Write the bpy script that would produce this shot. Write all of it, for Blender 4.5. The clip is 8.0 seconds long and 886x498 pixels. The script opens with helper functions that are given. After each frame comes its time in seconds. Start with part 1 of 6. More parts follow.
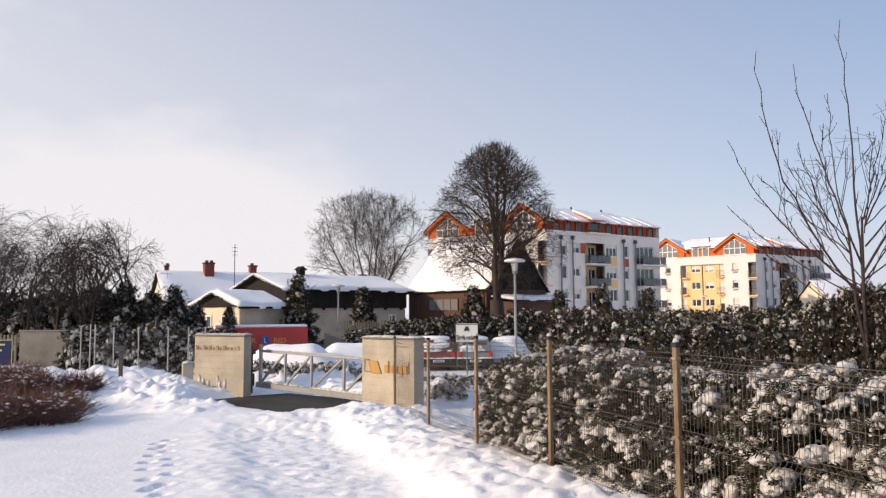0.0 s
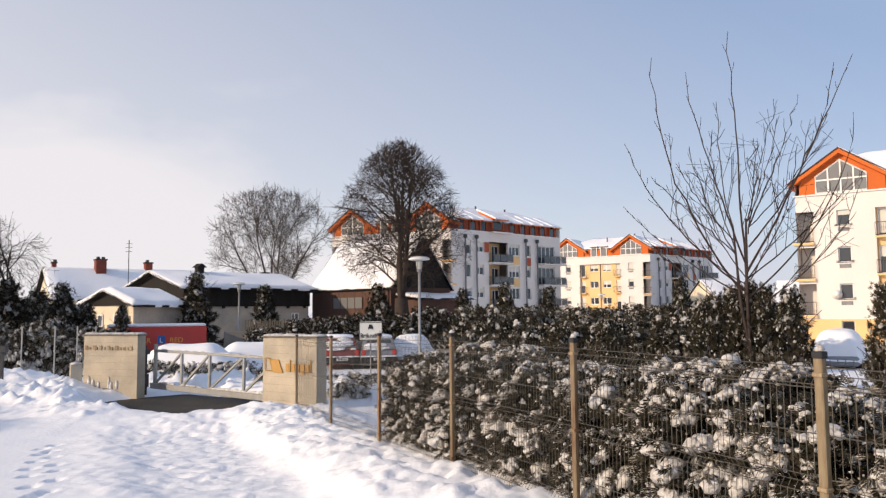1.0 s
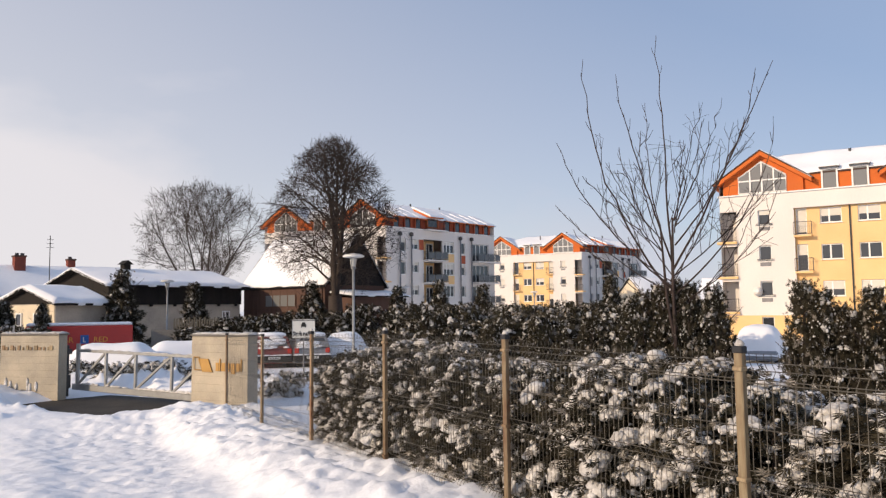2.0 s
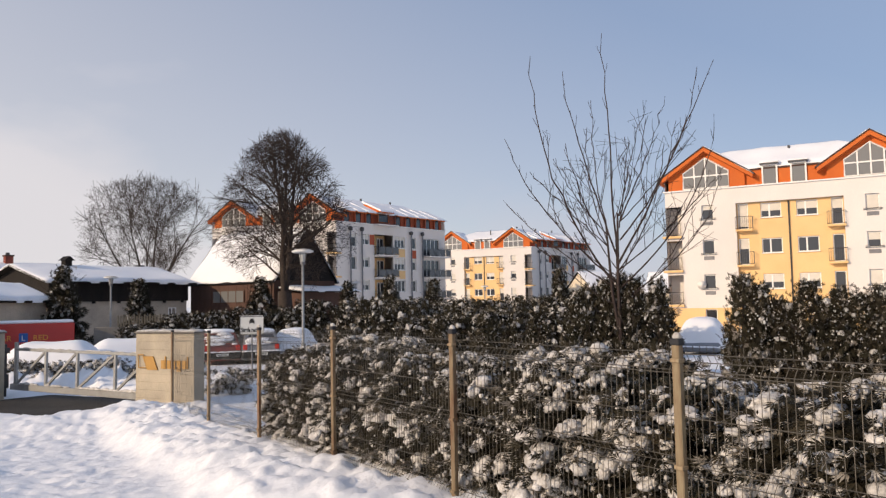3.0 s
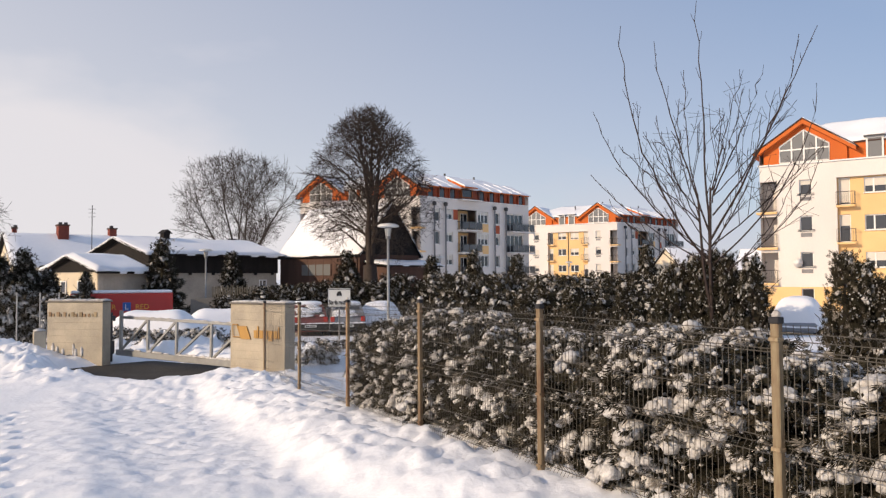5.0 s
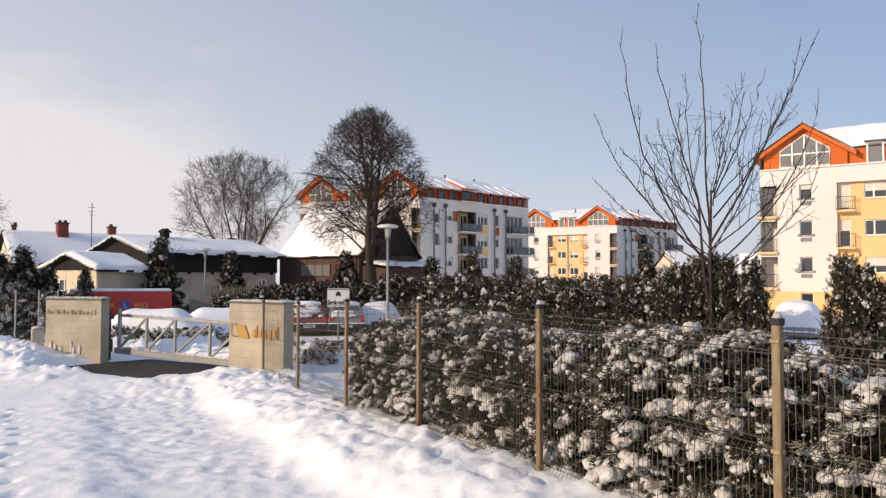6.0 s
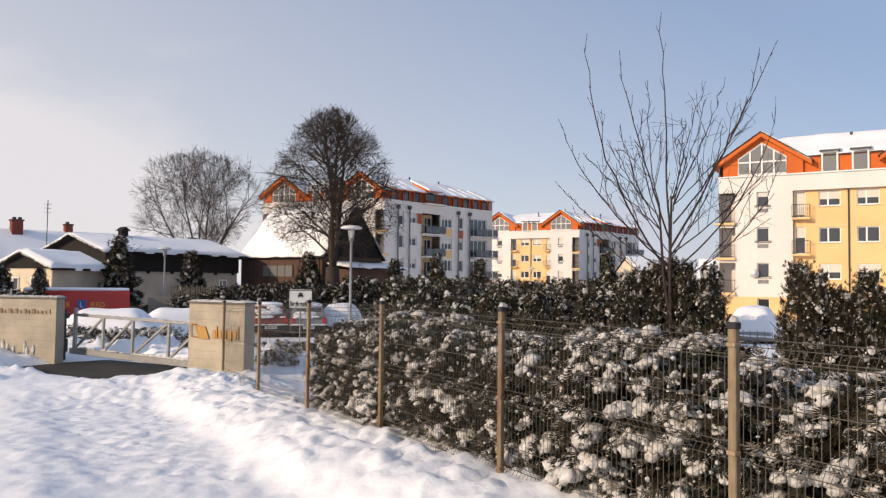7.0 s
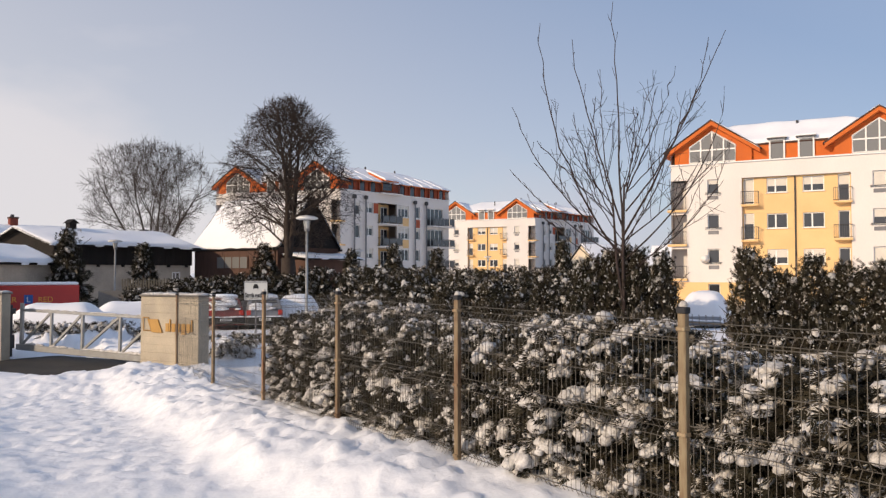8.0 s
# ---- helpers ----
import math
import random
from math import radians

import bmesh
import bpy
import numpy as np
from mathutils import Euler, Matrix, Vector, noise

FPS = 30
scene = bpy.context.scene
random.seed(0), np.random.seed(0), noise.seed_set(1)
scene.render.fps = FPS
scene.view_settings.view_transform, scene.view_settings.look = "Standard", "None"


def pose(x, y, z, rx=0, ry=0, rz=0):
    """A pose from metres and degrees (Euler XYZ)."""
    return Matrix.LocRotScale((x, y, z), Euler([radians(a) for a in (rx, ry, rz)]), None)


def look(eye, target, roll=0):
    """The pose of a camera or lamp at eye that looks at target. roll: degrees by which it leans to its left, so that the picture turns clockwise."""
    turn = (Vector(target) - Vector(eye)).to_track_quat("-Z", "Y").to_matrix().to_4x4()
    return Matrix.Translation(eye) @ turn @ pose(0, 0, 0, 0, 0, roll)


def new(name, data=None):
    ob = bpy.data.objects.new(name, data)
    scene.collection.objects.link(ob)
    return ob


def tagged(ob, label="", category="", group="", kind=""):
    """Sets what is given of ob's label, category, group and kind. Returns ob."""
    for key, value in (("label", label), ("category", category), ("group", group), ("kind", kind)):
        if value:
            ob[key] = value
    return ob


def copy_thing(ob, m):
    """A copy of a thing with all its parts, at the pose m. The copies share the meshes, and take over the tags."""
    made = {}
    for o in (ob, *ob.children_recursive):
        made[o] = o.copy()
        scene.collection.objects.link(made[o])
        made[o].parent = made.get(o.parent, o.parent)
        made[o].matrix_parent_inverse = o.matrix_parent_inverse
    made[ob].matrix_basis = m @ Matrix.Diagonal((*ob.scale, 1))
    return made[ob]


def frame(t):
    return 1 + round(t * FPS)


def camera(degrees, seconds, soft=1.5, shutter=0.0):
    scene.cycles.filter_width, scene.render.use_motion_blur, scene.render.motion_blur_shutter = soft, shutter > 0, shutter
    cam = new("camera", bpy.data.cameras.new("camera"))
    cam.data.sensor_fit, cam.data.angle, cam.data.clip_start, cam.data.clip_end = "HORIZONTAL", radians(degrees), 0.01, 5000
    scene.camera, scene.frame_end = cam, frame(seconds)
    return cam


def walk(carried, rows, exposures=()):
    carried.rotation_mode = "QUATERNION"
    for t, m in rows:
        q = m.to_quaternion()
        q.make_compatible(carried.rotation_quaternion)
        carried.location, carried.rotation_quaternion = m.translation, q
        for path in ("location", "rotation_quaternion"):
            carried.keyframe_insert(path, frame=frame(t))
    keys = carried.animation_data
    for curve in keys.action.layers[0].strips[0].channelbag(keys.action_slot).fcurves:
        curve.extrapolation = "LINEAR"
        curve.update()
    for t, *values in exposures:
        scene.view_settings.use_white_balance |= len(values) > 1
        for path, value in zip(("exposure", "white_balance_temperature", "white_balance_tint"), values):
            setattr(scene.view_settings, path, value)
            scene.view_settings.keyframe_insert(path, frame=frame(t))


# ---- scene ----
cam = camera(59.55, 8.0, soft=1.3)
walk(cam, [
    (0.0, pose(0.000, 0.000, 2.000, 94.800, 0.400, 0.000)),
    (0.5, pose(0.009, 0.013, 1.991, 94.519, 0.317, -4.149)),
    (1.0, pose(0.018, 0.012, 1.984, 94.627, 0.533, -7.023)),
    (1.5, pose(0.029, 0.019, 1.984, 93.926, 0.639, -9.393)),
    (2.0, pose(0.034, 0.015, 1.981, 94.396, 0.693, -11.839)),
    (3.5, pose(0.069, -0.056, 1.986, 93.798, 1.205, -15.999)),
    (4.0, pose(0.071, -0.069, 1.986, 94.256, 1.323, -14.827)),
    (4.5, pose(0.046, -0.050, 1.979, 92.554, 0.984, -12.895)),
    (5.0, pose(0.019, -0.023, 1.977, 92.192, 0.411, -9.329)),
    (6.5, pose(0.019, 0.000, 1.951, 92.485, -0.777, -10.074)),
    (7.0, pose(0.018, -0.008, 1.953, 92.507, -0.673, -12.092)),
    (7.5, pose(0.018, -0.007, 1.950, 92.066, -0.469, -12.480)),
    (8.0, pose(0.033, -0.015, 1.950, 91.740, 0.057, -15.242)),
], [(0.0, 0.20), (1.0, 0.16), (2.0, 0.06), (3.5, -0.08), (4.5, -0.02), (5.5, 0.06), (6.5, 0.06), (8.0, -0.04)])

# ---- light ----
SUN_AZ, SUN_EL = 252.0, 20.0
world = bpy.data.worlds.new("winter_sky")
scene.world = world
world.use_nodes = True
wn, wl = world.node_tree.nodes, world.node_tree.links
wn.clear()
w_out = wn.new("ShaderNodeOutputWorld")
w_bg = wn.new("ShaderNodeBackground")
w_sky = wn.new("ShaderNodeTexSky")
w_sky.sky_type = "NISHITA"
w_sky.sun_disc = False
w_sky.sun_elevation, w_sky.sun_rotation = radians(SUN_EL), radians(SUN_AZ)
w_sky.altitude, w_sky.air_density, w_sky.dust_density, w_sky.ozone_density = 100, 1.0, 0.6, 3.0
# thin high cloud and haze over the clear sky
w_tc = wn.new("ShaderNodeTexCoord")
w_map = wn.new("ShaderNodeMapping")
w_map.inputs["Scale"].default_value = (1.0, 1.0, 2.2)
w_noise = wn.new("ShaderNodeTexNoise")
w_noise.inputs["Scale"].default_value = 2.6
w_noise.inputs["Detail"].default_value = 5.0
w_noise.inputs["Roughness"].default_value = 0.5
w_sep = wn.new("ShaderNodeSeparateXYZ")
wl.new(w_tc.outputs["Generated"], w_map.inputs["Vector"])
wl.new(w_map.outputs["Vector"], w_noise.inputs["Vector"])
wl.new(w_tc.outputs["Generated"], w_sep.inputs["Vector"])


def w_math(op, a, b):
    n = wn.new("ShaderNodeMath")
    n.operation = op
    for k, v in enumerate((a, b)):
        if isinstance(v, (int, float)):
            n.inputs[k].default_value = v
        else:
            wl.new(v, n.inputs[k])
    return n.outputs[0]


w_low = w_math("MULTIPLY", w_sep.outputs["Z"], -2.5)
w_west = w_math("MULTIPLY", w_sep.outputs["X"], -0.6)
w_cloud = w_math("MULTIPLY", w_math("SUBTRACT", w_noise.outputs["Fac"], 0.5), 1.5)
w_sum = w_math("ADD", w_math("ADD", w_low, w_west), w_math("ADD", w_cloud, 1.2))
w_clamp = wn.new("ShaderNodeClamp")
w_clamp.inputs["Min"].default_value, w_clamp.inputs["Max"].default_value = 0.70, 0.96
wl.new(w_sum, w_clamp.inputs["Value"])
w_scale = wn.new("ShaderNodeVectorMath")
w_scale.operation = "SCALE"
w_scale.inputs["Scale"].default_value = 0.13
wl.new(w_sky.outputs["Color"], w_scale.inputs[0])
w_mix = wn.new("ShaderNodeMix")
w_mix.data_type = "RGBA"
w_haze = wn.new("ShaderNodeMix")
w_haze.data_type = "RGBA"
w_haze.inputs["A"].default_value, w_haze.inputs["B"].default_value = (0.350, 0.428, 0.605, 1), (0.79, 0.752, 0.772, 1)
w_side = wn.new("ShaderNodeMapRange")
w_side.inputs["From Min"].default_value, w_side.inputs["From Max"].default_value = -0.84, -0.06
wl.new(w_math("ADD", w_math("MULTIPLY", w_sep.outputs["X"], -0.72), w_math("MULTIPLY", w_sep.outputs["Z"], -1.45)), w_side.inputs["Value"])
wl.new(w_side.outputs[0], w_haze.inputs["Factor"])
wl.new(w_haze.outputs["Result"], w_mix.inputs["B"])
wl.new(w_clamp.outputs[0], w_mix.inputs["Factor"])
wl.new(w_scale.outputs[0], w_mix.inputs["A"])
wl.new(w_mix.outputs["Result"], w_bg.inputs["Color"])
w_bg.inputs["Strength"].default_value = 1.0
wl.new(w_bg.outputs[0], w_out.inputs[0])

sun = new("sun", bpy.data.lights.new("sun", "SUN"))
sun.data.energy, sun.data.angle, sun.data.color = 3.75, radians(0.6), (1.0, 0.775, 0.55)
_sa, _se = radians(SUN_AZ), radians(SUN_EL)
SUN_DIR = Vector((math.sin(_sa) * math.cos(_se), math.cos(_sa) * math.cos(_se), math.sin(_se)))
sun.matrix_world = look(SUN_DIR * 100, (0, 0, 0))


# ---- materials ----
def mat(name, c1, c2=None, rough=0.8, metal=0.0, scale=3.0, fine=40.0, bump=0.2, bump_scale=None, spec=0.3, per_object=0.0, streak=0.0):
    """Two-scale mottled material: coarse stains between c1 and c2, fine grain, and relief."""
    m = bpy.data.materials.new(name)
    m.use_nodes = True
    n, l = m.node_tree.nodes, m.node_tree.links
    b = n["Principled BSDF"]
    b.inputs["Roughness"].default_value, b.inputs["Metallic"].default_value = rough, metal
    b.inputs["Specular IOR Level"].default_value = spec
    c2 = c2 or tuple(c * 0.8 for c in c1)
    tc = n.new("ShaderNodeTexCoord")
    geo = n.new("ShaderNodeNewGeometry")
    mp = n.new("ShaderNodeMapping")
    mp.inputs["Scale"].default_value = (1, 1, 1 - streak)
    l.new(geo.outputs["Position"], mp.inputs["Vector"])
    big = n.new("ShaderNodeTexNoise")
    big.inputs["Scale"].default_value, big.inputs["Detail"].default_value = scale, 4
    small = n.new("ShaderNodeTexNoise")
    small.inputs["Scale"].default_value, small.inputs["Detail"].default_value = fine, 3
    for t in (big, small):
        l.new(mp.outputs[0], t.inputs["Vector"])
    add = n.new("ShaderNodeMath")
    add.operation = "MULTIPLY_ADD"
    l.new(small.outputs["Fac"], add.inputs[0])
    add.inputs[1].default_value = 0.5
    l.new(big.outputs["Fac"], add.inputs[2])
    ramp = n.new("ShaderNodeMapRange")
    ramp.inputs["From Min"].default_value, ramp.inputs["From Max"].default_value = 0.5, 1.0
    l.new(add.outputs[0], ramp.inputs["Value"])
    mix = n.new("ShaderNodeMix")
    mix.data_type = "RGBA"
    mix.inputs["A"].default_value, mix.inputs["B"].default_value = (*c1, 1), (*c2, 1)
    l.new(ramp.outputs[0], mix.inputs["Factor"])
    col = mix.outputs["Result"]
    if per_object:
        oi = n.new("ShaderNodeObjectInfo")
        hs = n.new("ShaderNodeHueSaturation")
        mr = n.new("ShaderNodeMapRange")
        mr.inputs["To Min"].default_value, mr.inputs["To Max"].default_value = 1 - per_object, 1 + per_object
        l.new(oi.outputs["Random"], mr.inputs["Value"])
        l.new(mr.outputs[0], hs.inputs["Value"])
        l.new(col, hs.inputs["Color"])
        col = hs.outputs[0]
    l.new(col, b.inputs["Base Color"])
    if bump:
        bp = n.new("ShaderNodeBump")
        bp.inputs["Strength"].default_value, bp.inputs["Distance"].default_value = bump, 0.02
        src = small
        if bump_scale:
            src = n.new("ShaderNodeTexNoise")
            src.inputs["Scale"].default_value, src.inputs["Detail"].default_value = bump_scale, 5
            l.new(mp.outputs[0], src.inputs["Vector"])
        l.new(src.outputs["Fac"], bp.inputs["Height"])
        l.new(bp.outputs[0], b.inputs["Normal"])
    return m


SNOW = mat("snow", (0.90, 0.905, 0.92), (0.85, 0.86, 0.885), 0.55, scale=1.2, fine=14, bump=0.42, bump_scale=16, spec=0.3)
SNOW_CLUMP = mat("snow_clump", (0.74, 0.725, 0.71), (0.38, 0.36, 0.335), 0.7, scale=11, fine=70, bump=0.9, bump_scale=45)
SNOW_ROOF = mat("roof_snow", (0.88, 0.89, 0.91), (0.82, 0.83, 0.86), 0.6, scale=0.4, fine=4, bump=0.3, bump_scale=2)
ASPHALT = mat("wet_asphalt", (0.030, 0.027, 0.025), (0.060, 0.054, 0.046), 0.8, scale=1.2, fine=60, bump=0.4, spec=0.2)
CONCRETE = mat("board_marked_concrete", (0.52, 0.45, 0.34), (0.31, 0.275, 0.22), 0.85, scale=1.6, fine=35, bump=0.4)
CONCRETE_OLD = mat("old_grey_concrete", (0.25, 0.23, 0.20), (0.14, 0.13, 0.115), 0.9, scale=1.2, fine=20, bump=0.4)
STEEL = mat("galvanised_steel", (0.42, 0.42, 0.41), (0.30, 0.30, 0.29), 0.45, 0.6, scale=6, fine=60, bump=0.05)
POST_PAINT = mat("rust_streaked_post_paint", (0.35, 0.29, 0.18), (0.14, 0.06, 0.03), 0.6, 0.1, scale=4, fine=50, bump=0.15, streak=0.8, per_object=0.25)
WIRE = mat("dull_fence_wire", (0.135, 0.122, 0.10), (0.08, 0.072, 0.06), 0.5, 0.3, scale=8, fine=50, bump=0)
CAP = mat("black_plastic_cap", (0.02, 0.02, 0.025), (0.03, 0.03, 0.03), 0.5, bump=0)
THUJA = mat("dark_thuja_leaves", (0.017, 0.018, 0.011), (0.045, 0.036, 0.023), 0.75, scale=4, fine=30, bump=0, spec=0.15, per_object=0.2)
THUJA_BROWN = mat("browned_thuja_leaves", (0.045, 0.036, 0.022), (0.022, 0.021, 0.014), 0.8, scale=4, fine=30, bump=0, spec=0.1, per_object=0.2)
FROSTED = mat("rimed_thuja_leaves", (0.34, 0.315, 0.28), (0.15, 0.13, 0.105), 0.85, scale=9, fine=60, bump=0, spec=0.15)
BARK = mat("dark_bark", (0.04, 0.030, 0.025), (0.065, 0.05, 0.042), 0.9, scale=5, fine=50, bump=0.5)
TWIG = mat("brown_twig", (0.050, 0.036, 0.029), (0.033, 0.025, 0.021), 0.85, scale=3, fine=30, bump=0)
TWIG_GREY = mat("greyish_twig", (0.075, 0.06, 0.05), (0.05, 0.041, 0.035), 0.85, scale=3, fine=30, bump=0)
TWIG_RED = mat("reddish_twig", (0.16, 0.075, 0.060), (0.10, 0.055, 0.045), 0.8, scale=6, fine=40, bump=0)
PLASTER = mat("white_render", (0.74, 0.695, 0.65), (0.67, 0.63, 0.59), 0.9, scale=0.35, fine=12, bump=0.1, streak=0.5)
PLASTER_YELLOW = mat("yellow_render", (0.80, 0.54, 0.26), (0.73, 0.48, 0.225), 0.9, scale=0.5, fine=12, bump=0.1)
PLASTER_ORANGE = mat("orange_render", (0.60, 0.15, 0.030), (0.52, 0.125, 0.028), 0.85, scale=0.6, fine=12, bump=0.1)
PLASTER_RED = mat("brick_red_render", (0.42, 0.10, 0.045), (0.34, 0.08, 0.04), 0.85, scale=0.6, fine=12, bump=0.1)
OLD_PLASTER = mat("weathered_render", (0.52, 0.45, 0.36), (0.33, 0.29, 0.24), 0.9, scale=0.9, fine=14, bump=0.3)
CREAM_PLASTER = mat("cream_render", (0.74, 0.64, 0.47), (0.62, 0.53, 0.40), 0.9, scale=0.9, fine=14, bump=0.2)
FRAME_WHITE = mat("white_window_plastic", (0.80, 0.79, 0.76), (0.76, 0.75, 0.72), 0.4, scale=2, fine=20, bump=0)
METAL_DARK = mat("dark_metal", (0.06, 0.06, 0.065), (0.10, 0.095, 0.09), 0.5, 0.5, scale=3, fine=30, bump=0)
METAL_GREY = mat("grey_metal", (0.22, 0.22, 0.23), (0.16, 0.16, 0.17), 0.5, 0.5, scale=3, fine=30, bump=0)
TILE_DARK = mat("dark_roof_tile", (0.10, 0.055, 0.04), (0.065, 0.04, 0.035), 0.8, scale=2, fine=20, bump=0.3)
WOOD_BLACK = mat("tarred_wood", (0.008, 0.007, 0.006), (0.018, 0.014, 0.012), 0.85, scale=1.5, fine=25, bump=0.4, streak=0.8)
WOOD_BROWN = mat("brown_cladding", (0.105, 0.056, 0.040), (0.075, 0.041, 0.030), 0.8, scale=1.2, fine=25, bump=0.3, streak=0.7)
WOOD_FENCE = mat("grey_fence_board", (0.22, 0.19, 0.14), (0.14, 0.12, 0.09), 0.85, scale=2, fine=30, bump=0.3)
BRICK = mat("chimney_brick", (0.26, 0.07, 0.045), (0.16, 0.05, 0.04), 0.9, scale=3, fine=30, bump=0.5)
RED_PAINT = mat("red_truck_paint", (0.50, 0.035, 0.025), (0.42, 0.03, 0.025), 0.4, scale=1.5, fine=20, bump=0, spec=0.5)
CAR_RED = mat("red_car_paint", (0.24, 0.06, 0.05), (0.20, 0.05, 0.045), 0.35, scale=1.5, fine=20, bump=0, spec=0.5)
CAR_GREY = mat("grey_car_paint", (0.28, 0.29, 0.31), (0.22, 0.23, 0.25), 0.35, 0.3, scale=1.5, fine=20, bump=0, spec=0.5)
CAR_WHITE = mat("white_car_paint", (0.72, 0.72, 0.72), (0.65, 0.65, 0.66), 0.35, scale=1.5, fine=20, bump=0, spec=0.5)
RUBBER = mat("black_rubber", (0.015, 0.015, 0.016), (0.03, 0.03, 0.03), 0.8, bump=0)
TAIL = mat("red_tail_lens", (0.55, 0.03, 0.02), (0.45, 0.03, 0.02), 0.2, bump=0, spec=0.6)
GOLD = mat("gold_sign_metal", (0.50, 0.29, 0.09), (0.42, 0.24, 0.08), 0.4, 0.3, scale=4, fine=40, bump=0)
SIGN_WHITE = mat("white_sign_sheet", (0.70, 0.70, 0.66), (0.62, 0.62, 0.58), 0.5, bump=0)
SIGN_BLACK = mat("black_print", (0.02, 0.02, 0.02), (0.03, 0.03, 0.03), 0.6, bump=0)
SIGN_BLUE = mat("dark_blue_sheet", (0.03, 0.04, 0.11), (0.025, 0.035, 0.09), 0.5, bump=0)
SIGN_YELLOW = mat("yellow_print", (0.70, 0.62, 0.20), (0.62, 0.55, 0.18), 0.5, bump=0)
LETTER_YELLOW = mat("orange_lettering", (0.75, 0.38, 0.05), (0.68, 0.34, 0.05), 0.5, bump=0)
BLUE_PLATE = mat("blue_plate", (0.03, 0.11, 0.36), (0.03, 0.10, 0.32), 0.4, bump=0)
BLIND = mat("window_blind", (0.66, 0.62, 0.55), (0.58, 0.55, 0.49), 0.8, scale=2, fine=20, bump=0)
GRANITE = mat("rough_stone", (0.16, 0.15, 0.14), (0.26, 0.25, 0.23), 0.9, scale=3, fine=25, bump=0.6)


def glass_mat(name, tint, rough):
    m = bpy.data.materials.new(name)
    m.use_nodes = True
    b = m.node_tree.nodes["Principled BSDF"]
    b.inputs["Base Color"].default_value = (*tint, 1)
    b.inputs["Roughness"].default_value = rough
    b.inputs["Specular IOR Level"].default_value = 0.8
    b.inputs["IOR"].default_value = 1.6
    return m


GLASS = glass_mat("window_glass", (0.035, 0.038, 0.045), 0.05)
GLASS_PALE = glass_mat("curtained_glass", (0.18, 0.18, 0.175), 0.12)
SMOKED = glass_mat("smoked_balcony_glass", (0.10, 0.105, 0.11), 0.25)
LAMP_GLASS = glass_mat("lamp_glass", (0.45, 0.45, 0.42), 0.2)


